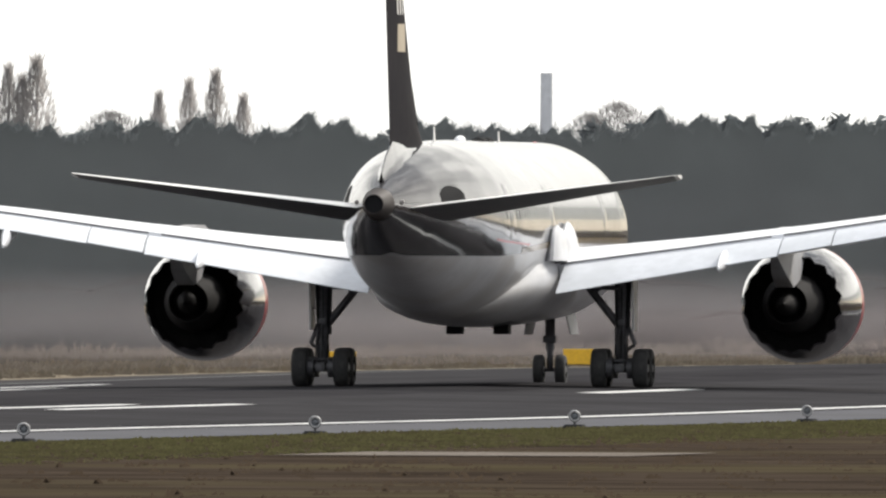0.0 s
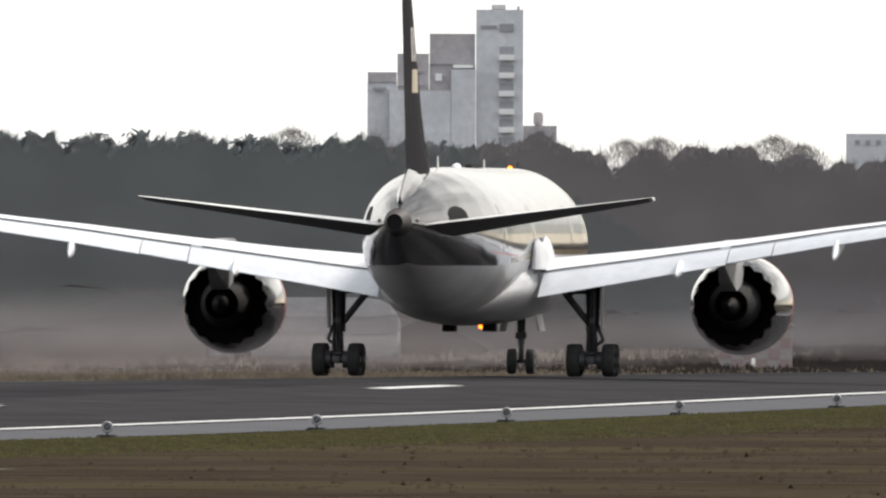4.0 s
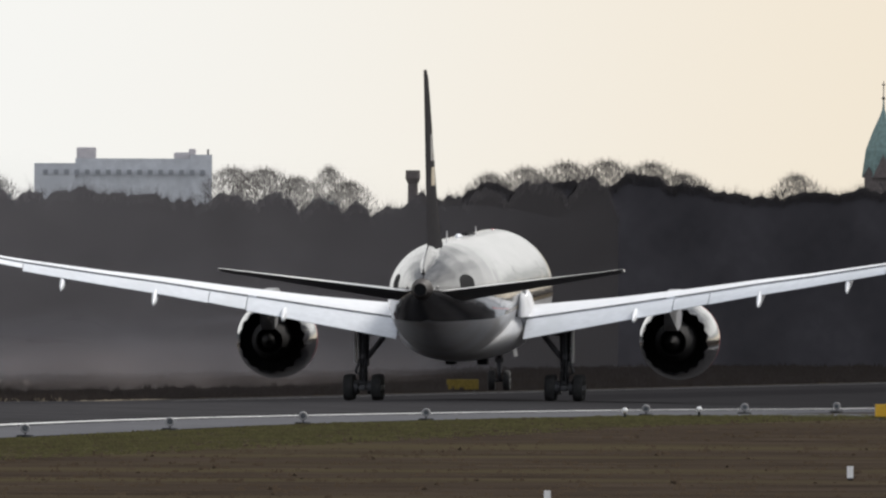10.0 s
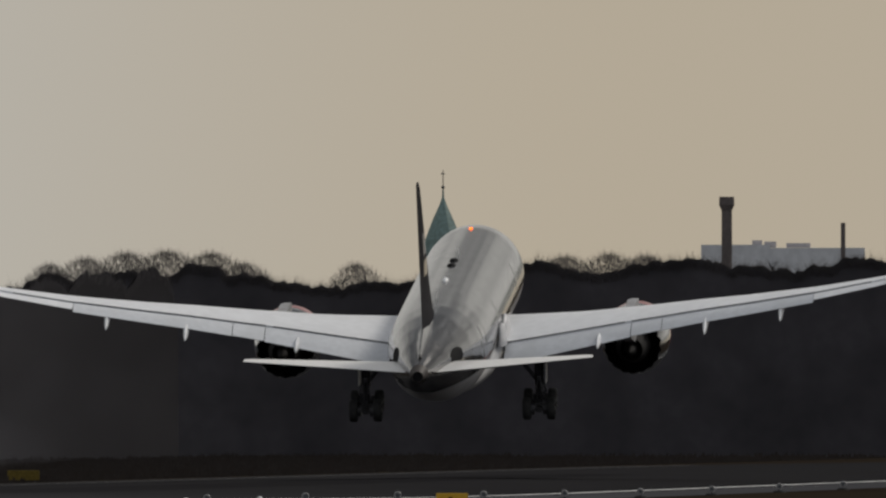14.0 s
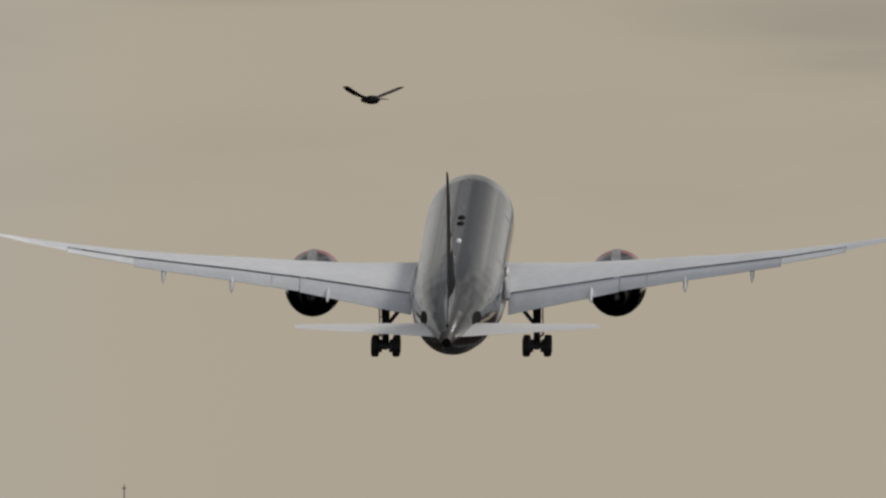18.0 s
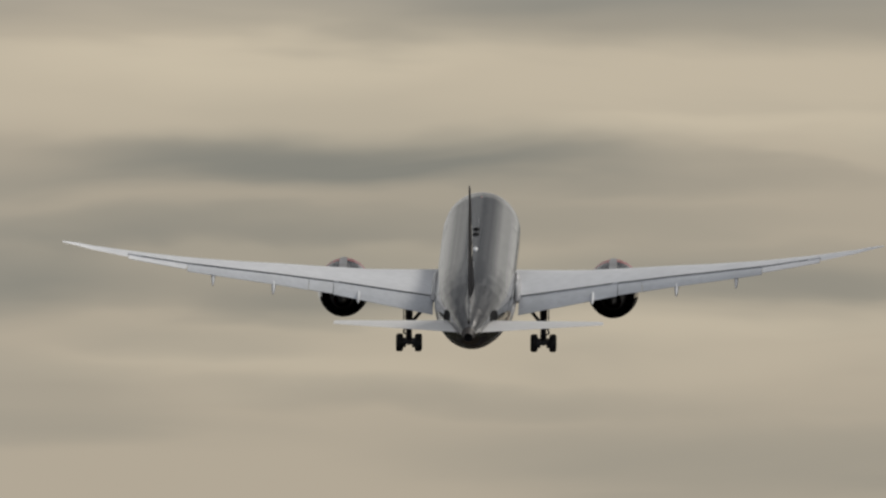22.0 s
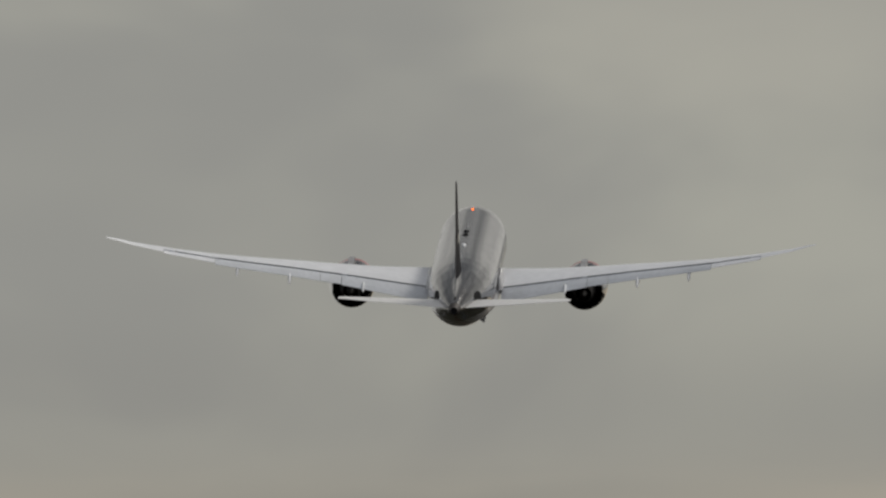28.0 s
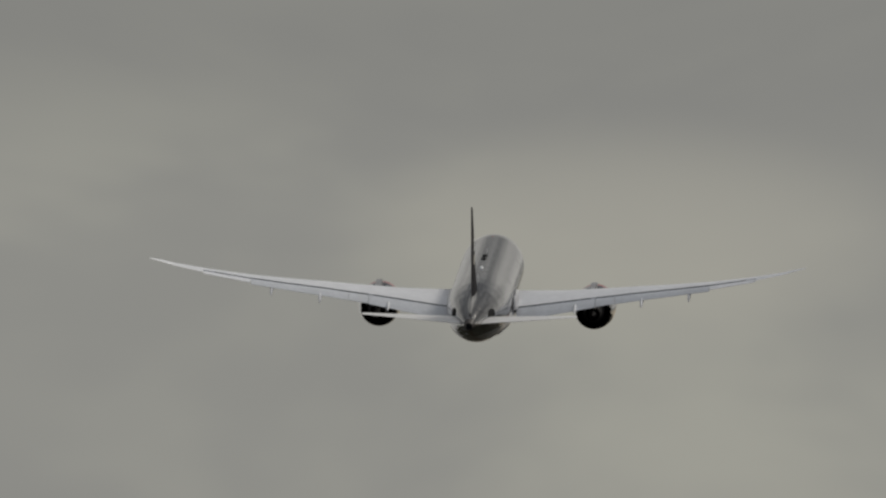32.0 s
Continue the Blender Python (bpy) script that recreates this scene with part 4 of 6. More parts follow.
def build_main_gear(plane, side, meshes):
    """The leg hangs from its hinge; its own space begins there."""
    cx = side * 4.95
    bm = bmesh.new()
    rod(bm, (0, 0, 0.3), (0, 0, -1.85), 0.31, 0.24, 16)
    rod(bm, (0, 0.35, 0.1), (0, -0.35, 0.1), 0.16, n=12)
    rod(bm, (0, 0.75, 0.0), (0, 0.06, -1.3), 0.085, n=8)
    rod(bm, (0, 0.24, -1.55), (0, 0.3, -2.5), 0.05, n=8)
    rod(bm, (side * 0.12, -0.05, -1.55), (side * 0.42, -0.1, -2.35), 0.07, n=8)
    rod(bm, (side * 0.42, -0.1, -2.35), (side * 0.05, -0.05, -2.6), 0.06, n=8)
    rod(bm, (0, 0, -1.8), (0, 0, -2.05), 0.27, 0.27, 16)
    box(bm, -0.13, 0.13, -0.42, -0.2, -1.72, -1.5, 0.03)
    leg = part("main_gear_leg", bm, "steel", plane, "dark steel main landing gear leg")
    leg.matrix_basis = Matrix.Translation((cx, 0, TOP))
    bm = bmesh.new()
    rod(bm, (0, 0, -1.7), (0, 0, -2.98), 0.17, n=14)
    part("piston", bm, "steel", leg, "dark piston")
    bm = bmesh.new()
    for x in (-0.14, 0.14):
        rod(bm, (x, -0.22, -1.75), (x, -0.62, -2.3), 0.05, 0.06, 8)
        rod(bm, (x, -0.62, -2.3), (x, -0.2, -2.95), 0.06, 0.05, 8)
    part("torque_link", bm, "steel", leg, "dark scissor link behind the piston")
    for k in range(3):
        bm = bmesh.new()
        rod(bm, (0.2 - 0.2 * k, -0.27, 0.1), (0.16 - 0.16 * k, -0.26, -1.6), 0.022, n=6)
        rod(bm, (0.16 - 0.16 * k, -0.26, -1.6), (0.22 - 0.22 * k, -0.42, -2.8), 0.022, n=6)
        part("hydraulic_hose", bm, "black", leg)
    # the bogie hangs on the piston and tilts by itself
    bm = bmesh.new()
    box(bm, -0.17, 0.17, -1.0, 1.0, -0.15, 0.14, 0.06)
    rod(bm, (0, 0, 0.0), (0, 0, 0.34), 0.25, 0.19, 12)
    for y in (-0.73, 0.73):
        rod(bm, (-0.7, y, 0), (0.7, y, 0), 0.12, n=12)
        for x in (-0.34, 0.34):
            rod(bm, (x - 0.1, y, 0), (x + 0.1, y, 0), 0.34, n=16)
        rod(bm, (-0.2, y * 0.9, 0.24), (0.2, y * 0.9, 0.24), 0.05, n=8)
    bogie = part("bogie_beam", bm, "steel", plane, "dark four-wheel bogie beam with brakes")
    bogie.matrix_basis = Matrix.Translation((cx, 0, TOP - 3.12))
    moving["bogie", side] = bogie
    # side brace folds towards the body
    bm = bmesh.new()
    rod(bm, (-side * 0.1, 0.02, -1.75), (-side * 1.1, 0.0, -0.5), 0.13, n=10)
    rod(bm, (-side * 1.1, 0.0, -0.5), (-side * 1.95, 0.0, 0.45), 0.11, n=10)
    rod(bm, (-side * 0.1, -0.25, -0.5), (-side * 1.15, -0.05, -0.45), 0.075, n=8)
    rod(bm, (-side * 0.15, 0.3, 0.0), (-side * 0.9, 0.05, -0.6), 0.075, n=8)
    moving["brace", side] = part("side_brace", bm, "steel", leg, "folding side brace")
    # leg door on the outer flank
    bm = bmesh.new()
    loft(bm, [[(side * 0.36, y, z) for y, z in ((-0.75, 0.25), (0.75, 0.25), (0.62, -1.9), (-0.5, -1.9))],
              [(side * 0.42, y, z) for y, z in ((-0.75, 0.25), (0.75, 0.25), (0.62, -1.9), (-0.5, -1.9))]])
    rod(bm, (side * 0.05, 0, -1.2), (side * 0.4, 0, -1.2), 0.035, n=6)
    part("leg_door", bm, "belly", leg, "pale grey leg door")
    for y in (-0.73, 0.73):
        for x in (-0.69, 0.69):
            put("tyre", meshes[0], bogie, (x, y, 0))
            put("rim", meshes[1], bogie, (x, y, 0))
    return leg


def build_nose_gear(plane, meshes):
    bm = bmesh.new()
    rod(bm, (0, 0, 0.4), (0, 0, -1.2), 0.18, 0.15, 14)
    rod(bm, (0, 1.15, 0.3), (0, 0.05, -0.75), 0.07, n=8)
    box(bm, -0.22, 0.22, -0.2, -0.02, -0.95, -0.7, 0.03)
    leg = part("nose_gear_leg", bm, "steel", plane, "dark steel nose landing gear leg")
    leg.matrix_basis = Matrix.Translation((0, 22.8, 2.35))
    bm = bmesh.new()
    rod(bm, (0, 0, -1.1), (0, 0, -1.82), 0.11, n=12)
    rod(bm, (-0.42, 0, -1.84), (0.42, 0, -1.84), 0.07, n=10)
    part("axle", bm, "steel", leg)
    for x in (-0.37, 0.37):
        put("tyre", meshes[0], leg, (x, 0, -1.84))
        put("rim", meshes[1], leg, (x, 0, -1.84))
    doors = []
    for side in (-1, 1):
        bm = bmesh.new()
        loft(bm, [[(0, y, z) for y, z in ((-1.3, 0), (1.5, 0), (1.3, -0.75), (-1.1, -0.75))], [(0.04, y, z) for y, z in ((-1.3, 0), (1.5, 0), (1.3, -0.75), (-1.1, -0.75))]])
        d = part("nose_gear_door", bm, "slate", plane)
        d.matrix_basis = pose(side * 0.62, 22.9, 2.42, 0, -side * 12, 0)
        doors.append(d)
    return leg, doors


moving = {}


def build_airliner():
    plane = empty("airliner", fly(-149.55, 1315.8, -0.26, 0, 0, 0), label="twin-engined charcoal and pale grey jet airliner with gold stripe", category="airliner")
    build_fuselage(plane)
    big, small = wheel_mesh(0.64, 0.50), wheel_mesh(0.50, 0.36)
    for side in (-1, 1):
        build_wing(plane, side)
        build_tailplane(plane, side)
        moving["engine", side] = build_engine(plane, side)
        moving["leg", side] = build_main_gear(plane, side, big)
        # wheel bay doors, hinged beside the keel
        bm = bmesh.new()
        loft(bm, [[(side * (bow + k), y, z) for y, k in ((-1.9, 0.0), (2.0, 0.0), (2.0, 0.09), (-1.9, 0.09))] for z, bow in ((0, 0.0), (-0.4, 0.1), (-0.75, 0.26), (-1.05, 0.48))])
        d = part("wheel_bay_door", bm, "slate", plane, "slate grey wheel bay door")
        d.matrix_basis = pose(side * 0.9, 0.2, 2.02, 0, side * -88, 0)
        moving["door", side] = d
        # white lamp beside the tail cone
        bm = bmesh.new()
        bmesh.ops.create_uvsphere(bm, u_segments=12, v_segments=6, radius=0.08)
        lens = part("tail_lamp", bm, "lens", plane, "small white tail lamp")
        lens.matrix_basis = pose(side * 0.73, -26.95, 6.02)
        bm = bmesh.new()
        bmesh.ops.create_circle(bm, cap_ends=True, segments=16, radius=0.068)
        bulb = part("lamp_face", bm, "white_lamp", lens, "bright white lamp face", smooth=False)
        moving["strobe", side] = bulb
    moving["nose"], moving["nose_doors"] = build_nose_gear(plane, small)
    build_fin(plane)
    for k, (y, z, up) in enumerate(((18.0, 8.06, 1), (6.4, 1.94, -1))):
        bm = bmesh.new()
        bmesh.ops.create_uvsphere(bm, u_segments=14, v_segments=8, radius=0.12, matrix=Matrix.Diagonal((1, 1, 0.8, 1)))
        base = part("beacon", bm, "red", plane, "red anti-collision beacon")
        base.matrix_basis = Matrix.Translation((0, y, z - 0.03 * up))
        bm = bmesh.new()
        bmesh.ops.create_circle(bm, cap_ends=True, segments=18, radius=0.10)
        moving["beacon", k] = part("lamp_face", bm, "amber_lamp", base, "glowing amber-red lamp face", smooth=False)
    # two dark boxes under the belly
    for x in (-0.78, 0.78):
        bm = bmesh.new()
        box(bm, x - 0.25, x + 0.25, 1.1, 2.1, 1.72, 2.1, 0.05)
        part("drain_mast", bm, "dark", plane, "dark box under the belly")
    return plane


plane = build_airliner()


# ---- the fields' grass ----
def tufts(name, count, xr, yr, height, width, material, label, seed, keep=None):
    """Grass of many upright blades in one mesh."""
    rng = np.random.default_rng(seed)
    y = yr[0] + (yr[1] - yr[0]) * rng.random(count) ** 1.25
    x = xr[0] + (xr[1] - xr[0]) * rng.random(count)
    az = x / y
    ok = (az > -0.132) & (az < -0.046)
    if keep is not None:
        ok &= keep(x, y, rng)
    x, y = x[ok], y[ok]
    n = len(x)
    gy = np.arange(500, 3600, 10.0)
    z = np.interp(y, gy, [ground(v) for v in gy])
    verts, faces = np.zeros((n, 3, 3, 3)), np.arange(n * 9).reshape(-1, 3)
    patch = 0.75 + 0.5 * np.sin(x * 0.9 + 3 * np.sin(y * 0.05)) * np.sin(y * 0.031 + x * 0.2)
    h = height * (0.3 + 1.15 * rng.random(n) ** 2.4) * (0.5 + 0.65 * patch)
    for k in range(3):
        dx, dy = (rng.random(n) - 0.5) * width * 2.2, (rng.random(n) - 0.5) * width * 2.2
        w = width * (0.3 + 0.4 * rng.random(n))
        lean = (rng.random(n) - 0.5) * height * 1.2
        verts[:, k, 0] = np.stack([x + dx - w, y + dy, z - 0.01], 1)
        verts[:, k, 1] = np.stack([x + dx + w, y + dy, z - 0.01], 1)
        verts[:, k, 2] = np.stack([x + dx + lean, y + dy, z + h * (0.6 + 0.5 * rng.random(n))], 1)
    me = bpy.data.meshes.new(name)
    me.from_pydata(verts.reshape(-1, 3), [], faces)
    return tagged(part_of_mesh(name, me, material), label, "grass", kind="stuff")


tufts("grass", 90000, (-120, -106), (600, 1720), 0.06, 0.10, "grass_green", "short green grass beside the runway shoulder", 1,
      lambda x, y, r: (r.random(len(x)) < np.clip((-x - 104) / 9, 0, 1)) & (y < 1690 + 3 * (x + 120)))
tufts("grass", 9000, (-118, -40), (560, 1680), 0.09, 0.16, "grass_brown", "withered brown grass of the near field", 2,
      lambda x, y, r: (r.random(len(x)) < np.clip((x + 119) / 12, 0.1, 1)) & ~((x > -106.5) & (x < -97) & (y > 885) & (y < 916)))
tufts("grass", 30000, (-232, -180), (1300, 2100), 0.25, 0.22, "grass_dry", "tall pale dry grass beyond the runway", 3)
tufts("grass", 30000, (-232, -180), (2000, 3330), 0.36, 0.22, "grass_dimmed", "grass towards the runway's end, dimmed in its colour", 5)
# tufts added to imitate the pale haze low before the wood
tufts("grass", 20000, (-237, -212), (1600, 2450), 0.5, 0.14, "haze_tuft", "low pale tufts added for dust haze before the wood", 4)
tufts("grass", 20000, (-237, -212), (2350, 3330), 0.35, 0.20, "grass_dimmed", "dark low tufts before the far wood", 6)


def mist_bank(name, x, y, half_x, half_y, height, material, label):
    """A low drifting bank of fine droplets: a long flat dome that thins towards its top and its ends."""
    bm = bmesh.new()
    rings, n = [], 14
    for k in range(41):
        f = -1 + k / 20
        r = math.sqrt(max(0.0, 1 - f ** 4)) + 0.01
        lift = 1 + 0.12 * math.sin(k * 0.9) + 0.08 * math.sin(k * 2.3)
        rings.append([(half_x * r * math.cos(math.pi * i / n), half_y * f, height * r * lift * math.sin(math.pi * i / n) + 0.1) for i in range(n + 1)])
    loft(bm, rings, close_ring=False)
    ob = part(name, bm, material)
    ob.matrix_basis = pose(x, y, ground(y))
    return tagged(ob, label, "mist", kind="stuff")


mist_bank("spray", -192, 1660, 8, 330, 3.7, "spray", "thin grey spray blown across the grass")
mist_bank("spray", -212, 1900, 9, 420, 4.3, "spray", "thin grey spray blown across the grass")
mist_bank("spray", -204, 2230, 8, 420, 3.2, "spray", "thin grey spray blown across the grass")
mist_bank("haze", -222, 2600, 7, 330, 4.6, "haze", "thin grey haze over the far grass")
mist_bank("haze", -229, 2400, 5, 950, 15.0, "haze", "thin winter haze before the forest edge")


# ---- trees ----
def fan(rng, centre, size, out, count=3):
    for _ in range(count):
        d = rng.normal(size=(3, 3)) * size
        d[:, 2] *= 0.75
        out.append(centre + d)


def triangles(name, tris, material):
    v = np.array(tris).reshape(-1, 3)
    me = bpy.data.meshes.new(name)
    me.from_pydata(v, [], np.arange(len(v)).reshape(-1, 3))
    me.materials.append(M[material])
    return me


def stem(bm, a, b, r0, r1, n=6):
    rod(bm, a, b, r0, r1, n)


def pine(seed, height=12.0):
    """A pine: a bare lower stem, short limbs, a ragged crown."""
    rng = np.random.default_rng(seed)
    bm = bmesh.new()
    stem(bm, (0, 0, -0.3), (0.1, 0, height * 0.55), 0.19, 0.12, 8)
    stem(bm, (0.1, 0, height * 0.55), (0, 0.1, height * 0.97), 0.12, 0.02, 6)
    tris = []
    for k in range(22):
        z = height * (0.22 + 0.74 * (k / 21) ** 0.9)
        reach = (0.4 + 2.0 * (1 - (k / 21)) ** 0.8) * (0.7 + 0.6 * rng.random())
        a = rng.random() * 6.28
        tip = (reach * math.cos(a), reach * math.sin(a), z + 0.3 * reach)
        stem(bm, (0, 0, z), tip, 0.04, 0.012, 4)
        for j in range(11):
            f = 0.25 + 0.8 * rng.random()
            c = np.array([tip[0] * f, tip[1] * f, z + (tip[2] - z) * f]) + rng.normal(size=3) * (0.30, 0.30, 0.22)
            fan(rng, c, 0.24, tris, 3)
    for j in range(70):
        z = height * (0.3 + 0.7 * rng.random())
        r = 1.7 * (1.04 - z / height) ** 0.7
        a = rng.random() * 6.28
        fan(rng, np.array([r * math.cos(a), r * math.sin(a), z]), 0.26, tris, 3)
    for j in range(8):
        fan(rng, np.array([0, 0, height * (0.94 + 0.06 * rng.random())]), 0.16, tris, 2)
    return bm, triangles("crown", tris, "needles")


def bare_tree(seed, height=13.0, spread=3.4, material="twig", slim=False, bold=1.0):
    """A leafless tree: stem, limbs, branches, and a haze of twigs."""
    rng = np.random.default_rng(seed)
    bm = bmesh.new()
    fork = height * (0.22 if not slim else 0.12)
    stem(bm, (0, 0, -0.3), (0, 0, fork), 0.24, 0.19, 8)
    tris = []

    def twig(p, d, length, w):
        q = p + d * length
        side = np.cross(d, rng.normal(size=3))
        side = side / (np.linalg.norm(side) + 1e-6) * w
        side = side * bold
        tris.append(np.array([p - side, p + side, q]))
        return q
    for k in range(13):
        a = rng.random() * 6.28
        lean = (0.25 + 0.5 * rng.random()) if not slim else 0.14
        top = height * (0.62 + 0.38 * rng.random())
        base = np.array([0, 0, fork * (0.8 + 0.4 * rng.random())])
        end = np.array([spread * lean * 1.5 * math.cos(a), spread * lean * 1.5 * math.sin(a), top * (1 - 0.25 * lean)])
        mid = (base + end) / 2 + rng.normal(size=3) * 0.3
        stem(bm, base, mid, 0.10, 0.06, 5)
        stem(bm, mid, end, 0.06, 0.015, 4)
        for j in range(13):
            f = 0.2 + 0.8 * rng.random()
            p = (base + (mid - base) * f * 2) if f < 0.5 else (mid + (end - mid) * (f * 2 - 1))
            d = rng.normal(size=3) * (1, 1, 0.5) + np.array([0, 0, 0.7 if not slim else 2.6])
            d /= np.linalg.norm(d)
            q = twig(p, d, 0.7 + 1.0 * rng.random(), 0.045 if not slim else 0.09)
            for i in range(11):
                e = d + rng.normal(size=3) * (0.75 if not slim else 0.35)
                e /= np.linalg.norm(e)
                s = p + (q - p) * (0.2 + 0.8 * rng.random())
                r = twig(s, e, 0.45 + 0.7 * rng.random(), 0.03 if not slim else 0.06)
                e2 = e + rng.normal(size=3) * 0.5
                twig((s + r) / 2, e2 / np.linalg.norm(e2), 0.35 + 0.4 * rng.random(), 0.018)
    return bm, triangles("crown", tris, material)


def make_tree(name, built, bark, label, category, group, m):
    bm, crown = built
    root = empty(name, m, label=label, category=category, group=group)
    part("trunk", bm, bark, root)
    ob = new("crown", crown)
    ob.parent = root
    return root


SKYLINE = ((-130, 3.45), (-125, 3.5), (-121, 3.57), (-117, 3.4), (-112, 3.45), (-107, 3.77), (-103, 3.68), (-98, 3.5), (-91, 3.38), (-89, 3.2), (-86, 3.0), (-82, 2.95),
           (-79, 2.75), (-77.9, 2.45), (-76.5, 2.9), (-73, 3.36), (-71, 3.42), (-69.3, 2.9), (-66, 3.3), (-63, 3.43), (-60.7, 3.45), (-53, 3.55), (-50, 3.4), (-30, 3.4))


def skyline(az):
    return table(az * 1000, SKYLINE) + 0.17


def plant(protos, x, y, rng, lower, upper):
    d = math.hypot(x, y)
    want = (EYE + skyline(math.atan2(x, y)) * 1e-3 * d - ground(y)) * rng.uniform(lower, upper)
    src, h = protos[rng.randrange(len(protos))]
    ob = copy_thing(src, pose(x, y, ground(y), 0, 0, rng.uniform(0, 360)))
    f = want / h
    ob.scale = (f * rng.uniform(0.85, 1.2), f * rng.uniform(0.85, 1.2), f)
    return ob


def build_forest():
    rng = random.Random(5)
    d0 = -245.0
    pines = [(make_tree("pine_tree", pine(20 + k), "bark", "dark green pine at the forest edge", "pine tree", "trees of the forest edge", pose(d0 - 6, 1790 + 9 * k, ground(1800))), 12.0) for k in range(6)]
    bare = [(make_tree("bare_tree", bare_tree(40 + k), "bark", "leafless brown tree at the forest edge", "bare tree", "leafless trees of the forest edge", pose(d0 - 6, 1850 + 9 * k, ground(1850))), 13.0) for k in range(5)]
    y = 1815.0
    while y < 3320:
        x = -253 + rng.uniform(-3.0, 3.0)
        az = math.atan2(x, y)
        leafless = rng.random() < (0.12 if az < -0.095 else 0.45 if az < -0.083 else 0.85)
        plant(bare if leafless else pines, x, y, rng, 0.80, 0.97 if leafless else 0.945)
        y += rng.uniform(4.6, 7.4) * (1 if y < 2700 else 1.25)
    # the wood turns across the runway's line beyond its end
    x = -236.0
    while x < -40:
        plant(bare if rng.random() < 0.93 else pines, x, 3356 + rng.uniform(-3, 8), rng, 0.86, 1.0)
        x += rng.uniform(2.2, 3.8)


build_forest()


def wood(name, count, place, height, size, material, label, seed, low=0.9):
    """Dense growth behind the forest edge, as one mesh of small clumps."""
    rng = np.random.default_rng(seed)
    x, y = place(rng, count)
    d = np.hypot(x, y)
    top = np.array([height(a, b, c) for a, b, c in zip(x, y, d)])
    z = top * rng.random(count) ** low
    c = np.stack([x, y, z - 0.5], 1)
    v = c[:, None, None, :] + rng.normal(size=(count, 2, 3, 3)) * size * np.array([1, 1, 0.8])
    me = bpy.data.meshes.new(name)
    me.from_pydata(v.reshape(-1, 3), [], np.arange(count * 6).reshape(-1, 3))
    return tagged(part_of_mesh(name, me, material), label, "wood", kind="stuff")


def under_skyline(x, y, d):
    return EYE + skyline(math.atan2(x, y)) * 1e-3 * d * 0.90 + 0.3


def crown_front(place, a0, a1, step, gap, reach, material, label, seed, pointed, tuft, tip="far_twig", low_end=None):
    """The massed crowns of a wood's edge: a lumpy skin over the front and the canopy behind it, with a brush of fine twigs along its tops. place(a, depth) gives x and y along its line."""
    rng = np.random.default_rng(seed)
    edge, rows = np.arange(a0, a1, step), 26
    canopy = ((1.5, 0.90), (4.0, 0.76), (9.0, 0.72), (15.0, 0.72), (21.0, 0.70), (26.0, 0.62), (28.0, 0.0))
    trees, a = [], a0
    while a < a1:
        trees.append((a, rng.uniform(0.95, 1.02), reach * rng.uniform(0.8, 1.25)))
        a += gap * rng.uniform(0.6, 1.4)
    tc, th, tr = [np.array(v) for v in zip(*trees)]
    verts, tips = [], []
    rough = np.cumsum(rng.normal(size=len(edge))) * (0.02 if step > 1 else 0.014)
    rough = rough - np.convolve(rough, np.ones(41) / 41, "same")
    for c, a in enumerate(edge):
        x, y = place(a, 0.0)
        u = np.abs(tc - a) / tr
        shape = np.where(u < 1, 1 - (0.10 * u if pointed else 0.15 * u * u), 0.0) * th
        best = int(np.argmax(shape))
        top = under_skyline(x, y, math.hypot(x, y)) * (max(0.80, float(shape[best])) + 0.5 * rough[c] + (rng.normal() * 0.010 if pointed else 0.0))
        if low_end:
            top *= float(np.interp(a, low_end, (1.0, 0.25)))
        for k in range(rows + 1):
            f = k / rows
            px, py = place(a, (0.008 if step > 1 else 0.05) * noise.noise((a * 2.5 / gap, top * f * 0.5, seed)) + (0.003 if step > 1 else 0.02) * noise.noise((a * 9 / gap, top * f * 1.9, seed)))
            verts.append((px, py, top * f if k else -0.4))
        for back, f in canopy:
            px, py = place(a, -back)
            verts.append((px, py, top * f * (1 + 0.05 * noise.noise((px * 0.21, py * 0.21, seed))) - 0.4))
        for _ in range(tuft if not low_end or a < low_end[0] else 0):
            f = rng.uniform(0.97 if pointed else 0.94, 1.0)
            p = np.array([*place(a + rng.uniform(-0.5, 0.5) * step, 0.1), top * f])
            q = p + np.array([rng.normal() * 0.22, rng.normal() * 0.22, rng.uniform(0.15, 0.9 if pointed else 1.3) * rng.uniform(0.25, 1.0)])
            w = rng.normal(size=3) * 0.008
            tips.append([p - w, p + w, q])
    n = rows + 1 + len(canopy)
    faces = [(c * n + k, c * n + k + 1, c * n + n + k + 1, c * n + n + k) for c in range(len(edge) - 1) for k in range(n - 1)]
    twigs = triangles("wood", tips, tip)
    tagged(new("wood", twigs), "fine bare twigs over the massed crowns", "wood", kind="stuff")
    me = bpy.data.meshes.new("wood")
    me.from_pydata(verts, [], faces)
    return tagged(part_of_mesh("wood", me, material), label, "wood", kind="stuff")


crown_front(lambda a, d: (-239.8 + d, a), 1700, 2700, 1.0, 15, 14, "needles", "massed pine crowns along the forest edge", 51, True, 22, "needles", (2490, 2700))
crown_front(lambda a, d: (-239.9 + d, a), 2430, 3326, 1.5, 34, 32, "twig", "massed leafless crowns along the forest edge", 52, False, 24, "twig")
crown_front(lambda a, d: (a, 3340 - d), -256, -30, 0.22, 5.0, 4.6, "cross_twig", "massed dark leafless crowns beyond the runway's end", 53, False, 48)
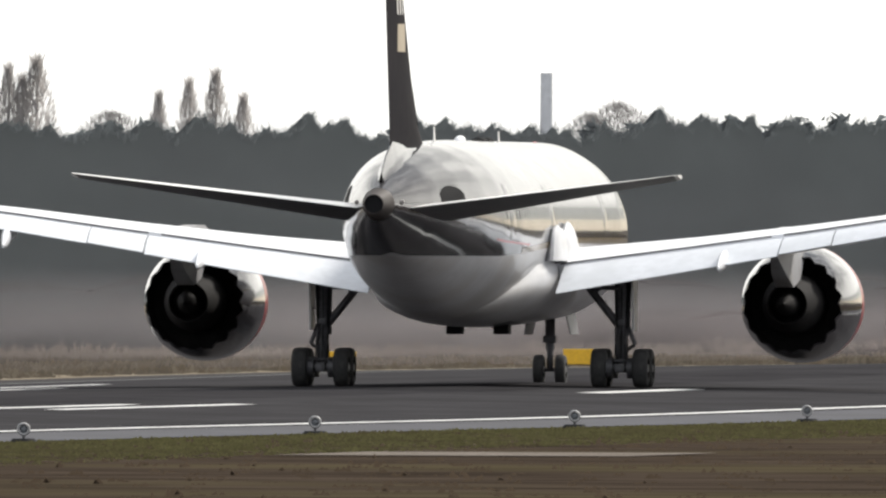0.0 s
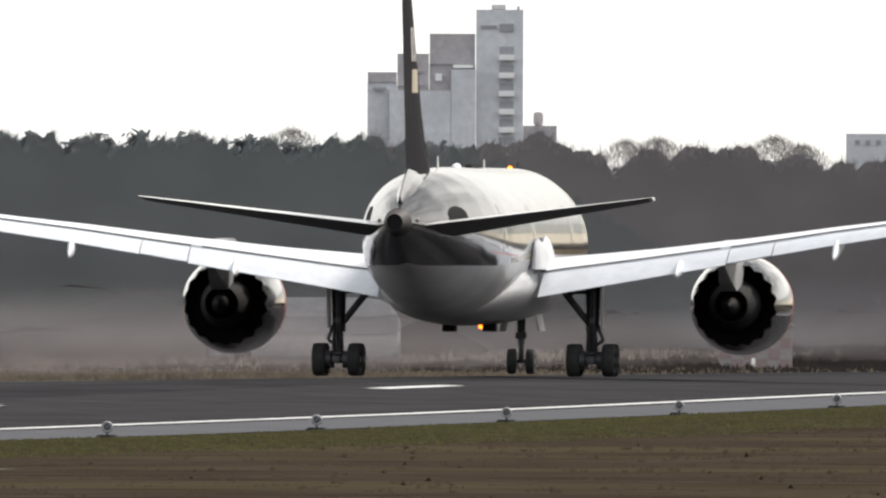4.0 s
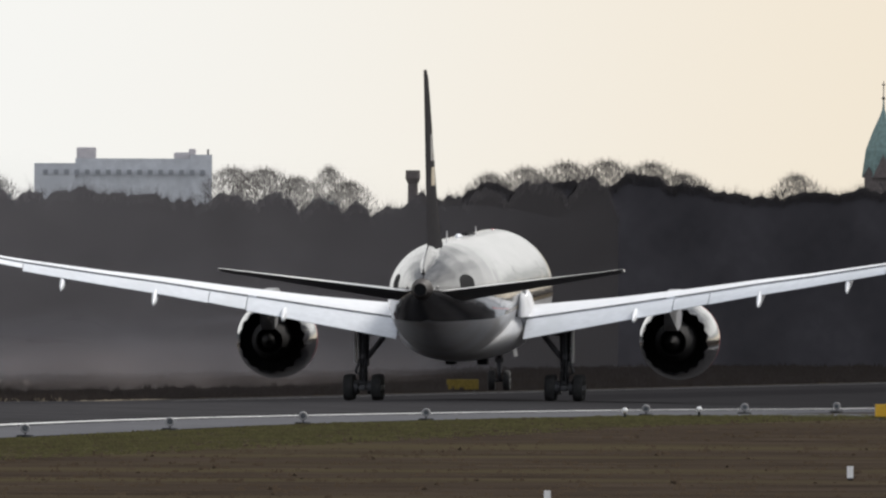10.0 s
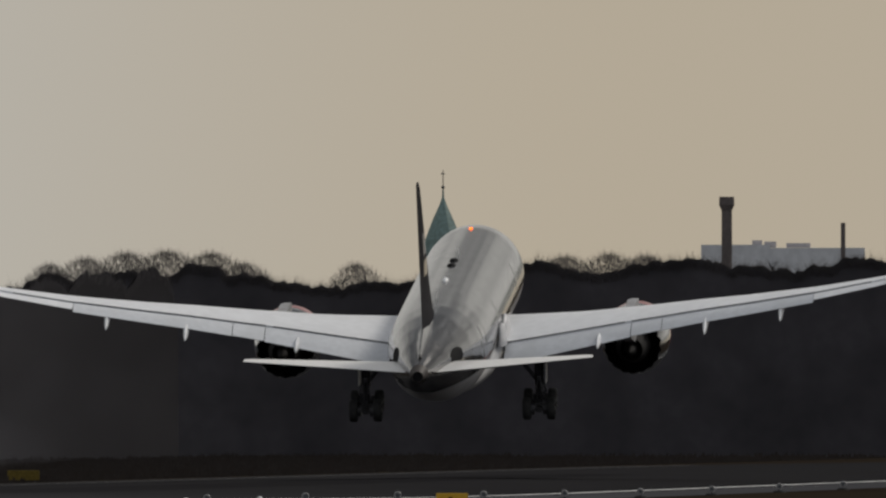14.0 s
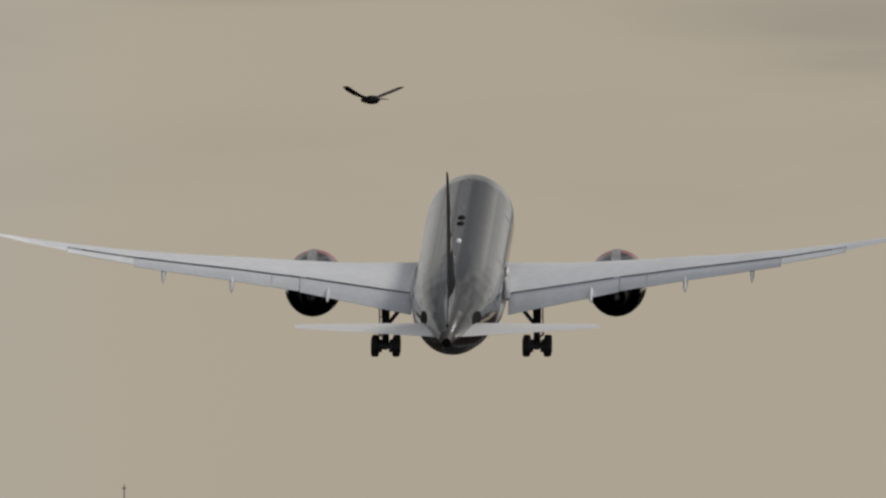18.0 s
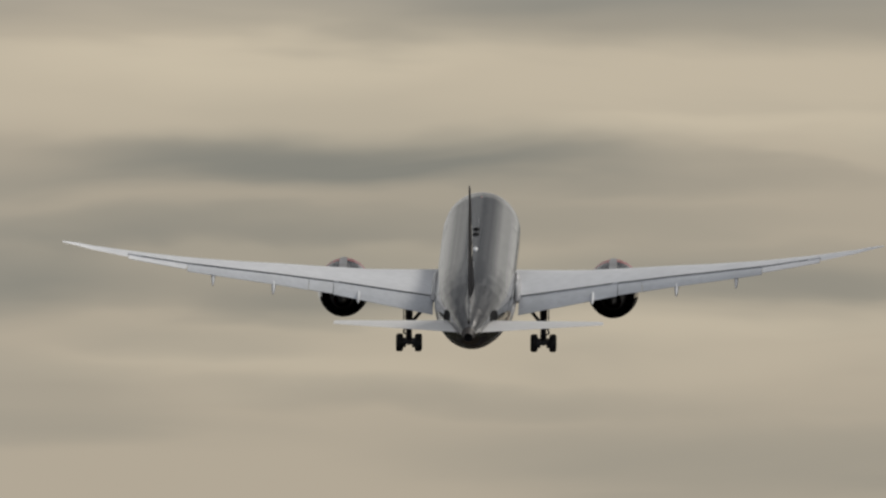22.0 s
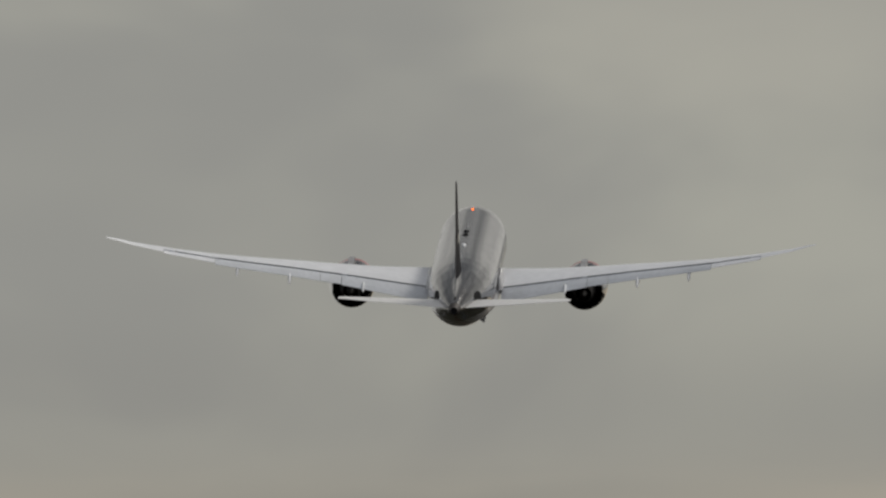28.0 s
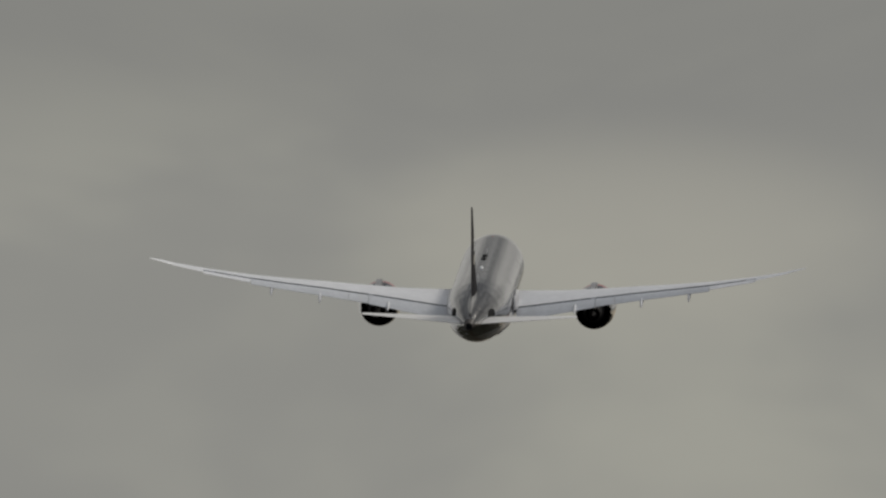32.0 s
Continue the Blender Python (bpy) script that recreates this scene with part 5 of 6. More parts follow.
# unseen woods added round the airfield; the first two darken the fin's reflections
wood("wood", 9000, lambda r, n: (260 + 30 * r.random(n), -300 + 3900 * r.random(n)), lambda x, y, d: 15.0, 1.7, "needles", "unseen pine wood added to darken the fin's reflections", 13)
wood("wood", 14000, lambda r, n: (-95 + 1000 * r.random(n), 3930 + 40 * r.random(n)), lambda x, y, d: 11.0, 2.2, "needles", "unseen low wood added to darken the fin's reflections", 16)
wood("wood", 5000, lambda r, n: (-900 + 1300 * r.random(n), -420 - 30 * r.random(n)), lambda x, y, d: 14.0, 1.7, "needles", "dark pine wood behind the airfield", 14)
wood("wood", 6000, lambda r, n: (-242 - 40 * r.random(n), -300 + 2080 * r.random(n)), lambda x, y, d: 12.0, 1.4, "needles", "dark pine wood along the airfield", 15)


def at_azimuth(az, d):
    """A pose d metres off, az milliradians from the runway's line, that faces the camera: x to its right, y away."""
    a = az / 1000
    return pose(d * math.sin(a), d * math.cos(a), -0.5, 0, 0, -math.degrees(a))


def fine_tree(seed, height, spread, count, material, slim):
    """A leafless tree far off: a stem, steep limbs, and a soft cloud of fine twigs."""
    rng = np.random.default_rng(seed)
    bm = bmesh.new()
    stem(bm, (0, 0, -0.3), (0, 0, height * 0.5), 0.2, 0.12, 7)
    stem(bm, (0, 0, height * 0.5), (0, 0, height * 0.95), 0.10, 0.02, 5)
    for k in range(16):
        z, a = height * (0.25 + 0.5 * rng.random()), rng.random() * 6.28
        r = spread * (0.35 + 0.5 * rng.random())
        stem(bm, (0, 0, z), (r * math.cos(a), r * math.sin(a), min(z + r * (3.0 if slim else 1.1), height * 0.95)), 0.05, 0.012, 4)
    f = rng.random(count) ** 0.8
    z = height * (0.2 + 0.8 * f)
    wide = spread * np.sqrt(np.clip(1 - f, 0.02, 1)) * np.clip(f * 5, 0.2, 1) if slim else spread * np.sqrt(np.clip(1 - (1.7 * f - 0.7) ** 2, 0.03, 1))
    a, r = rng.random(count) * 6.28, wide * rng.random(count) ** 0.6
    p = np.stack([r * np.cos(a), r * np.sin(a), z], 1)
    d = np.stack([np.cos(a) * r / spread, np.sin(a) * r / spread, np.full(count, 2.4 if slim else 0.9)], 1) + rng.normal(size=(count, 3)) * 0.35
    d /= np.linalg.norm(d, axis=1)[:, None]
    side = np.cross(d, rng.normal(size=(count, 3)))
    side = side / np.linalg.norm(side, axis=1)[:, None] * (0.03 if slim else 0.02)
    length = ((0.5 + 0.8 * rng.random(count)) * (1 if slim else 0.55))[:, None]
    return bm, triangles("crown", np.stack([p - side, p + side, p + d * length], 1), material)


def poplars():
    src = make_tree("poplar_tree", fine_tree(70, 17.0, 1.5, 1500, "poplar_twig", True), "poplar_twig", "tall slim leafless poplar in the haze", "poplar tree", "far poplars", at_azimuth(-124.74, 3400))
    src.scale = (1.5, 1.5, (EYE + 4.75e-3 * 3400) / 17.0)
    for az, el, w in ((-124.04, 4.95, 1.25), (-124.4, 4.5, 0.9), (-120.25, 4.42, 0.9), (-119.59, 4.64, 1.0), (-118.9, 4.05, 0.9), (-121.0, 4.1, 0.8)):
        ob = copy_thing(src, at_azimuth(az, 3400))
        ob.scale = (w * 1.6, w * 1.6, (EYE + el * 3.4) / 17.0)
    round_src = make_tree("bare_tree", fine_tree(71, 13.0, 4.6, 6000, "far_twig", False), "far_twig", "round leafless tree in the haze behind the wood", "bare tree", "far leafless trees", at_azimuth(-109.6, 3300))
    round_src.scale = (1.0, 1.0, (EYE + 3.95 * 3.3) / 13.0)
    for az, el, w in ((-110.3, 3.85, 0.9), (-122.2, 3.85, 1.1), (-108.6, 3.85, 0.9), (-88.3, 3.75, 1.0), (-87.6, 3.55, 0.9), (-81.6, 3.72, 1.1), (-80.8, 3.7, 1.1), (-80.0, 3.5, 0.9), (-79.2, 3.75, 0.6), (-78.7, 3.4, 0.8),
                      (-75.2, 3.6, 0.9), (-74.3, 3.75, 1.1), (-73.3, 3.88, 1.2), (-72.3, 3.92, 1.2), (-71.2, 3.88, 1.1), (-70.4, 3.62, 1.0), (-67.6, 3.6, 0.9), (-62.4, 3.78, 1.2), (-61.3, 3.84, 1.1),
                      (-60.4, 3.8, 1.1), (-92.0, 3.65, 0.9), (-91.2, 3.7, 1.0), (-100.3, 3.9, 1.0)):
        ob = copy_thing(round_src, at_azimuth(az, 3420))
        ob.scale = (w, w, (EYE + (el - 0.17) * 3.42) / 13.0)


poplars()


# ---- far buildings ----
def span_box(bm, d, centre, a0, a1, e0, e1, depth, back=0.0, bevel=0.0):
    """A block between two azimuths and two heights, in milliradians as seen from the camera at d metres."""
    k = d / 1000
    box(bm, (a0 - centre) * k, (a1 - centre) * k, back, back + depth, EYE + e0 * k + 0.5, EYE + e1 * k + 0.5, bevel)


def tower_block():
    d, c = 4500.0, -96.5
    root = empty("apartment_tower", at_azimuth(c, d), label="stepped grey concrete high-rise flats with balconies", category="high-rise")
    base = -EYE / d * 1000 - 0.1
    for a0, a1, top, cap in ((-98.43, -97.70, 5.07, 0.25), (-97.69, -96.90, 5.53, 0.80), (-96.89, -95.75, 6.03, 0.76)):
        bm = bmesh.new()
        span_box(bm, d, c, a0, a1, base, top - cap, 14)
        part("wall", bm, "render" if cap < 0.5 else "render_dark", root, "pale grey wall" if cap < 0.5 else "brown-grey wall", smooth=False)
        bm = bmesh.new()
        span_box(bm, d, c, a0 + 0.004, a1 - 0.004, top - cap + 0.001, top, 14.3, -0.3)
        part("parapet", bm, "render_dark", root, "dark brown-grey top storey", smooth=False)
    for a0, a1, top in ((-97.88, -96.36, 4.61), (-96.35, -95.74, 5.14)):
        bm = bmesh.new()
        span_box(bm, d, c, a0, a1, base, top, 2.0, -2.3)
        part("front_wing", bm, "render", root, "pale grey lower wing", smooth=False)
    bm = bmesh.new()
    span_box(bm, d, c, -95.73, -94.56, base, 6.63, 14, -1.0)
    stair = part("wall", bm, "render", root, "pale grey stair tower", smooth=False)
    bm = bmesh.new()
    span_box(bm, d, c, -95.35, -95.0, 6.64, 6.76, 4, 3)
    span_box(bm, d, c, -94.72, -94.64, 6.64, 6.72, 2, 3)
    part("roof_house", bm, "render_dark", root, smooth=False)
    for i in range(7):
        e = 6.18 - 0.45 * i - (0.12 if i else 0)
        bm = bmesh.new()
        span_box(bm, d, c, -95.15, -94.80, e - 0.10, e + 0.10, 0.3, -1.15)
        part("window", bm, "far_pane", root, smooth=False)
        bm = bmesh.new()
        if i:
            span_box(bm, d, c, -95.17, -94.78, e - 0.24, e - 0.10, 1.2, -2.2, 0.05)
            part("balcony", bm, "white", root, "white balcony front", smooth=False)
        else:
            span_box(bm, d, c, -95.62, -95.22, e - 0.02, e + 0.06, 0.3, -1.15)
            part("window", bm, "far_pane", root, smooth=False)
    # the white panes carry the brightness of lit glass in their paint
    for a0, a1, e0, e1, mat in ((-96.74, -96.58, 4.86, 5.04, "white"), (-96.30, -95.80, 5.18, 5.26, "white"), (-98.3, -97.95, 4.62, 4.69, "far_pane"),
                                (-97.55, -97.05, 5.05, 5.11, "far_pane")):
        bm = bmesh.new()
        span_box(bm, d, c, a0, a1, e0, e1, 0.35, -0.6)
        part("window", bm, mat, root, smooth=False)
    bm = bmesh.new()
    span_box(bm, d, c, -94.55, -93.72, base, 3.75, 12, 0)
    span_box(bm, d, c, -94.3, -94.05, 3.75, 4.1, 5, 2, 0.4)
    part("annex", bm, "render_dark", root, "lower brown-grey annex", smooth=False)


def flat_block():
    d, c = 4500.0, -84.4
    root = empty("apartment_block", at_azimuth(c + 0.09, d), label="long pale grey apartment block behind the wood", category="apartment block")
    for a0, a1, top, back in ((-86.62, -85.6, 3.58, 0), (-85.6, -82.75, 3.70, 0.5), (-82.75, -82.2, 3.80, 0.2)):
        bm = bmesh.new()
        span_box(bm, d, c, a0, a1, -1.1, top, 12, back)
        part("wall", bm, "render", root, smooth=False)
    for a0, a1, e1 in ((-85.57, -85.08, 3.98), (-83.15, -82.75, 3.86), (-82.78, -82.6, 3.95)):
        bm = bmesh.new()
        span_box(bm, d, c, a0, a1, 3.6, e1, 5, 3, 0.2)
        part("roof_house", bm, "render_dark", root, smooth=False)
    bm = bmesh.new()
    rod(bm, ((-82.3 - c) * 4.5, 4, EYE + 3.8 * 4.5), ((-82.3 - c) * 4.5, 4, EYE + 4.05 * 4.5), 0.12)
    part("aerial", bm, "steel", root)
    for i in range(16):
        bm = bmesh.new()
        a = -86.4 + 0.26 * i
        span_box(bm, d, c, a, a + 0.12, 3.3, 3.42, 0.3, -0.15)
        part("window", bm, "far_pane", root, smooth=False)


def church():
    d, c = 4450.0, -65.43
    k = d / 1000
    root = empty("church_tower", at_azimuth(c, d), label="church tower with a green copper spire and cross", category="church")
    bm = bmesh.new()
    span_box(bm, d, c, c - 0.47, c + 0.47, -1.1, 3.38, 4.2, -2.1)
    tower = part("tower", bm, "brick", root, "dark brick tower", smooth=False)
    bm = bmesh.new()
    rings = []
    for e, r in ((3.30, 0.545), (3.45, 0.525), (3.70, 0.487), (3.96, 0.450), (4.22, 0.355), (4.475, 0.252), (4.80, 0.100), (4.99, 0.030), (5.26, 0.013)):
        rings.append([(r * k * math.cos(a) * 1.06, r * k * math.sin(a) * 1.06, EYE + e * k + 0.5) for a in (math.pi / 8 + math.pi / 4 * i for i in range(8))])
    spire = part("spire", loft(bm, rings), "copper", root, "weathered green copper spire", smooth=False)
    for side, wide, peak in ((-1, 0.17, 3.55), (0, 0.27, 3.86), (1, 0.17, 3.55)):
        bm = bmesh.new()
        x, w = side * 0.36 * k, wide * k
        z0, z1 = EYE + 3.28 * k + 0.5, EYE + peak * k + 0.5
        y = -0.56 * k + 0.4 * abs(side)
        loft(bm, [[(x - w, y, z0), (x + w, y, z0), (x, y, z1)], [(x - w * 0.6, y + 1.4, z0), (x + w * 0.6, y + 1.4, z0), (x, y + 1.4, z1 - 0.2)]])
        part("gable", bm, "brick", root, "dark gable at the spire's foot", smooth=False)
    bm = bmesh.new()
    z = EYE + 5.25 * k + 0.5
    rod(bm, (0, 0, z), (0, 0, z + 0.43 * k), 0.06, n=6)
    rod(bm, (-0.05 * k, 0, z + 0.34 * k), (0.05 * k, 0, z + 0.34 * k), 0.06, n=6)
    bmesh.ops.create_uvsphere(bm, u_segments=8, v_segments=6, radius=0.2, matrix=Matrix.Translation((0, 0, z + 0.03)))
    part("cross", bm, "steel", root)


def stack(name, az, half, top, d, label, collar=True, mat="brick"):
    k = d / 1000
    root = empty(name, at_azimuth(az, d), label=label, category="chimney")
    bm = bmesh.new()
    z1 = EYE + top * k + 0.5
    rod(bm, (0, 0, 0), (0, 0, z1), half * k * 1.08, half * k * 0.95, 20)
    part("shaft", bm, mat, root)
    if collar:
        bm = bmesh.new()
        rod(bm, (0, 0, z1 - 0.30 * k), (0, 0, z1 - 0.17 * k), half * k * 1.0, half * k * 1.42, 20)
        rod(bm, (0, 0, z1 - 0.17 * k), (0, 0, z1 + 0.03 * k), half * k * 1.42, half * k * 1.36, 20)
        part("collar", bm, "brick", root, "thick dark collar")
    return root


def plant_house():
    d, c = 4420.0, -57.0
    root = empty("power_station", at_azimuth(c, d), label="low grey power station behind the wood", category="power station")
    bm = bmesh.new()
    span_box(bm, d, c, -59.02, -57.3, -1.1, 3.82, 14, 2)
    span_box(bm, d, c, -57.3, -54.95, -1.1, 3.74, 14, 2.5)
    part("wall", bm, "render", root, smooth=False)
    for a0, a1, e1 in ((-57.75, -57.5, 3.93), (-57.45, -57.15, 3.9), (-56.9, -56.3, 3.86)):
        bm = bmesh.new()
        span_box(bm, d, c, a0, a1, 3.75, e1, 4, 4)
        part("roof_house", bm, "render_dark", root, smooth=False)


tower_block()
flat_block()
church()
plant_house()
stack("chimney", -58.38, 0.135, 4.98, 4380.0, "round dark chimney with a thick collar")
stack("chimney", -55.49, 0.06, 4.36, 4380.0, "slim dark chimney on the power station", False)
stack("chimney", -77.12, 0.13, 3.40, 3450.0, "short dark chimney among the trees", True)
far_tower = stack("water_tower", -111.37, 0.16, 4.60, 4300.0, "tall plain grey concrete tower behind the wood", False, "render")
far_tower["category"] = "tower"


# ---- runway furniture ----
def edge_lamp():
    root = empty("runway_light", pose(0, 0, 0), label="round white runway edge light on a short stem", category="runway light", group="runway edge lights")
    bm = bmesh.new()
    rod(bm, (0, 0, 0), (0, 0, 0.035), 0.17, 0.15, 16)
    part("base_plate", bm, "black", root)
    bm = bmesh.new()
    rod(bm, (0, 0, 0.03), (0, 0, 0.16), 0.035, n=8)
    rod(bm, (0.1, 0.05, 0.03), (0.16, 0.06, 0.05), 0.05, n=8)
    part("stem", bm, "steel", root)
    bm = bmesh.new()
    n = 20
    loft(bm, [[((r + 0.13) * math.cos(a), y, 0.30 + (r + 0.13) * math.sin(a)) for a in (2 * math.pi * i / n for i in range(n))]
              for y, r in ((0.07, -0.03), (0.09, 0.01), (0.05, 0.035), (-0.05, 0.035), (-0.09, 0.01), (-0.07, -0.03), (0.07, -0.03))], cap=False)
    part("lamp_ring", bm, "rim", root, "white lamp ring")
    bm = bmesh.new()
    bmesh.ops.create_uvsphere(bm, u_segments=14, v_segments=8, radius=0.10, matrix=Matrix.Translation((0, 0, 0.30)) @ Matrix.Diagonal((1, 0.6, 1, 1)))
    part("lens", bm, "pane", root, "dark glass lens")
    bm = bmesh.new()
    rod(bm, (0, 0, -0.02), (0, 0, 0.075), 0.36, 0.27, 18)
    part("base_plate", bm, "black", root, "round dark base plate")
    return root


lamp_src = edge_lamp()
for i in range(-3, 24):
    if i == 11:
        continue
    y = 960.4 + 60 * i
    m = pose(-120.03, y, ground(y, -120.03) + 0.02, 0, 0, 8)
    if i == -3:
        lamp_src.matrix_world = m
    else:
        copy_thing(lamp_src, m)


def taxi_lamp(x, y):
    root = empty("taxiway_light", pose(x, y, ground(y)), label="small dark taxiway light in the grass", category="taxiway light", group="taxiway lights")
    bm = bmesh.new()
    rod(bm, (0, 0, 0), (0, 0, 0.26), 0.05, n=8)
    part("stem", bm, "black", root)
    bm = bmesh.new()
    bmesh.ops.create_uvsphere(bm, u_segments=10, v_segments=6, radius=0.12, matrix=Matrix.Translation((0, 0, 0.31)))
    part("lens", bm, "white", root)


for x, y in ((-117, 1626), (-117, 1669), (-88, 1500), (-85, 1452)):
    taxi_lamp(x, y)


def taxi_sign(x, y, w, h, turn, label, paint_name="yellow"):
    root = empty("taxiway_sign", pose(x, y, ground(y), 0, 0, turn), label=label, category="sign", group="taxiway signs")
    bm = bmesh.new()
    box(bm, -w / 2, w / 2, -0.09, 0.09, 0.14, 0.14 + h, 0.02)
    board = part("board", bm, paint_name, root, "yellow sign board", smooth=False)
    for side in (-1, 1):
        bm = bmesh.new()
        rod(bm, (side * w * 0.36, 0, 0), (side * w * 0.36, 0, 0.15), 0.035, n=8)
        part("leg", bm, "steel", root)
    bm = bmesh.new()
    box(bm, -w / 2 - 0.012, w / 2 + 0.012, -0.075, 0.075, 0.125, 0.14, 0.0)
    part("foot_rail", bm, "black", root, smooth=False)
    if x < -150:
        return
    bm = bmesh.new()
    box(bm, -w * 0.12, w * 0.02, -0.097, -0.092, 0.14 + h * 0.3, 0.14 + h * 0.7)
    part("marking", bm, "black", root, "black bar on the sign", smooth=False)


taxi_sign(-104.5, 1600, 1.26, 0.50, 6, "small yellow taxiway sign in the near grass")
taxi_sign(-178.4, 1608, 1.42, 0.62, 6, "yellow taxiway sign beyond the runway")
taxi_sign(-179.0, 1529, 1.42, 0.62, 6, "yellow taxiway sign beyond the runway")
taxi_sign(-180.0, 2368, 1.9, 0.6, 6, "olive-yellow taxiway sign beyond the runway, dulled for haze", "haze_dulled_yellow")


def marker(x, y, w, h, label):
    root = empty("marker_board", pose(x, y, ground(y), 0, 0, 5), label=label, category="marker board", group="marker boards")
    bm = bmesh.new()
    box(bm, -w / 2, w / 2, -0.02, 0.02, 0.06, h, 0.012)
    part("board", bm, "white", root, "white board", smooth=False)
    bm = bmesh.new()
    box(bm, -w * 0.4, w * 0.4, -0.05, 0.05, 0, 0.06, 0.01)
    part("foot", bm, "black", root, smooth=False)


for x, y, w, h in ((-66.5, 900, 0.15, 0.36), (-71.5, 1078, 0.17, 0.38), (-187, 2100, 0.2, 0.7)):
    marker(x, y, w, h, "small white marker board on a dark foot in the grass")


def chequered_hut(az, d, w, h):
    root = empty("equipment_hut", at_azimuth(az, d), label="small equipment hut painted in red and white chequers", category="hut")
    bm = bmesh.new()
    box(bm, -w / 2, w / 2, 0, 2.4, 0.1, h, 0.03)
    part("wall", bm, "hazy_white", root, "white hut wall", smooth=False)
    bm = bmesh.new()
    box(bm, -w / 2 - 0.1, w / 2 + 0.1, -0.1, 2.5, h, h + 0.1, 0.02)
    part("roof", bm, "hazy_white", root, smooth=False)
    cols, rows = 6, 4
    for i in range(cols):
        for j in range(rows):
            if (i + j) % 2:
                bm = bmesh.new()
                box(bm, -w / 2 + w * i / cols + 0.01, -w / 2 + w * (i + 1) / cols - 0.01, -0.03, -0.006, 0.12 + (h - 0.14) * j / rows, 0.12 + (h - 0.14) * (j + 1) / rows - 0.01)
                part("panel", bm, "sign_red", root, "red square greyed for haze", smooth=False)


chequered_hut(-88.76, 2112.0, 3.85, 2.4)


def field_bus(az, d, length):
    """A long pale vehicle beyond the runway: rounded front to the right, blue-grey glass flank, red tail lamp."""
    root = empty("field_bus", at_azimuth(az, d), label="long white bus with blue-grey window band standing beyond the runway", category="bus")
    k, up = length / 2, ground(d) + 0.5
    def shell(z0, z1, grow):
        bm = bmesh.new()
        rings = []
        for f, w, a, b in ((-1.0, 0.85, 0.0, 0.06), (-0.97, 1.0, 0.0, 0.0), (0.62, 1.0, 0.0, 0.0), (0.80, 0.99, 0.0, 0.05), (0.90, 0.95, 0.02, 0.16), (0.97, 0.85, 0.08, 0.36), (1.0, 0.6, 0.2, 0.55)):
            top = min(z1, 3.75 - 2.6 * b)
            low = min(z0 + a, top - 0.02)
            y0, y1 = 1.25 - 1.25 * w - grow, 1.25 + 1.25 * w + grow
            rings.append([(f * (k + grow), y0, up + low), (f * (k + grow), y1, up + low), (f * (k + grow), y1 - 0.12, up + top), (f * (k + grow), y0 + 0.12, up + top)])
        return loft(bm, rings)
    part("body", shell(0.2, 3.75, 0.0), "bus_white", root, "white bus body", smooth=False)
    part("window_band", shell(1.75, 2.85, 0.02), "bus_glass", root, "blue-grey window band", smooth=False)
    part("skirt", shell(0.12, 1.3, 0.03), "bus_blue", root, "blue-grey skirt", smooth=False)
    for x in (-0.62, 0.55):
        bm = bmesh.new()
        rod(bm, (x * k, -0.05, up + 0.48), (x * k, 2.5, up + 0.48), 0.5, n=18)
        part("wheel", bm, "tyre", root)
    bm = bmesh.new()
    box(bm, -k - 0.06, -k + 0.5, -0.05, 0.3, up + 1.0, up + 1.7, 0.03)
    part("tail_lamp", bm, "sign_red", root, "red tail lamp greyed for haze")


field_bus(-100.0, 2195.0, 10.6)


# ---- birds ----
def bird(name, span, label):
    root = empty(name, pose(0, 0, 0), label=label, category="bird", group="passing birds")
    s = span / 0.9
    bm = bmesh.new()
    rings = [[(x * s, r * s * math.cos(a), r * s * 0.9 * math.sin(a)) for a in (2 * math.pi * i / 10 for i in range(10))]
             for x, r in ((-0.27, 0.005), (-0.22, 0.03), (-0.14, 0.045), (0, 0.065), (0.1, 0.06), (0.17, 0.035), (0.22, 0.012))]
    part("body", loft(bm, rings), "feather", root)
    bm = bmesh.new()
    loft(bm, [[(0.2 * s, -0.03 * s, 0), (0.2 * s, 0.03 * s, 0), (0.2 * s, 0, 0.02 * s)], [(0.36 * s, -0.075 * s, 0.0), (0.36 * s, 0.075 * s, 0.0), (0.36 * s, 0, 0.012 * s)]])
    part("tail", bm, "feather", root)
    wings = []
    for side in (-1, 1):
        bm = bmesh.new()
        rings = []
        for f, c0, c1, t in ((0.0, -0.12, 0.09, 0.02), (0.2, -0.14, 0.08, 0.014), (0.32, -0.11, 0.12, 0.01), (0.43, -0.02, 0.15, 0.006)):
            rings.append([(c0 * s, side * f * s, 0.25 * f * f * s), ((c0 + c1) / 2 * s, side * f * s, (0.25 * f * f + t) * s), (c1 * s, side * f * s, 0.25 * f * f * s), ((c0 + c1) / 2 * s, side * f * s, (0.25 * f * f - t * 0.5) * s)])
        w = part("wing", loft(bm, rings), "feather", root)
        wings.append(w)
    return root, wings


crow, crow_wings = bird("crow", 1.1, "dark crow flapping across the sky")
crow_b, crow_b_wings = bird("crow", 0.95, "dark crow flapping close past the camera")


# ---- movement ----


def swing(ob, at, rows, axis):
    """Keys a part that turns about its own hinge."""
    walk(ob, [(t, pose(*at, a if axis == "x" else 0, a if axis == "y" else 0, 0)) for t, a in rows])


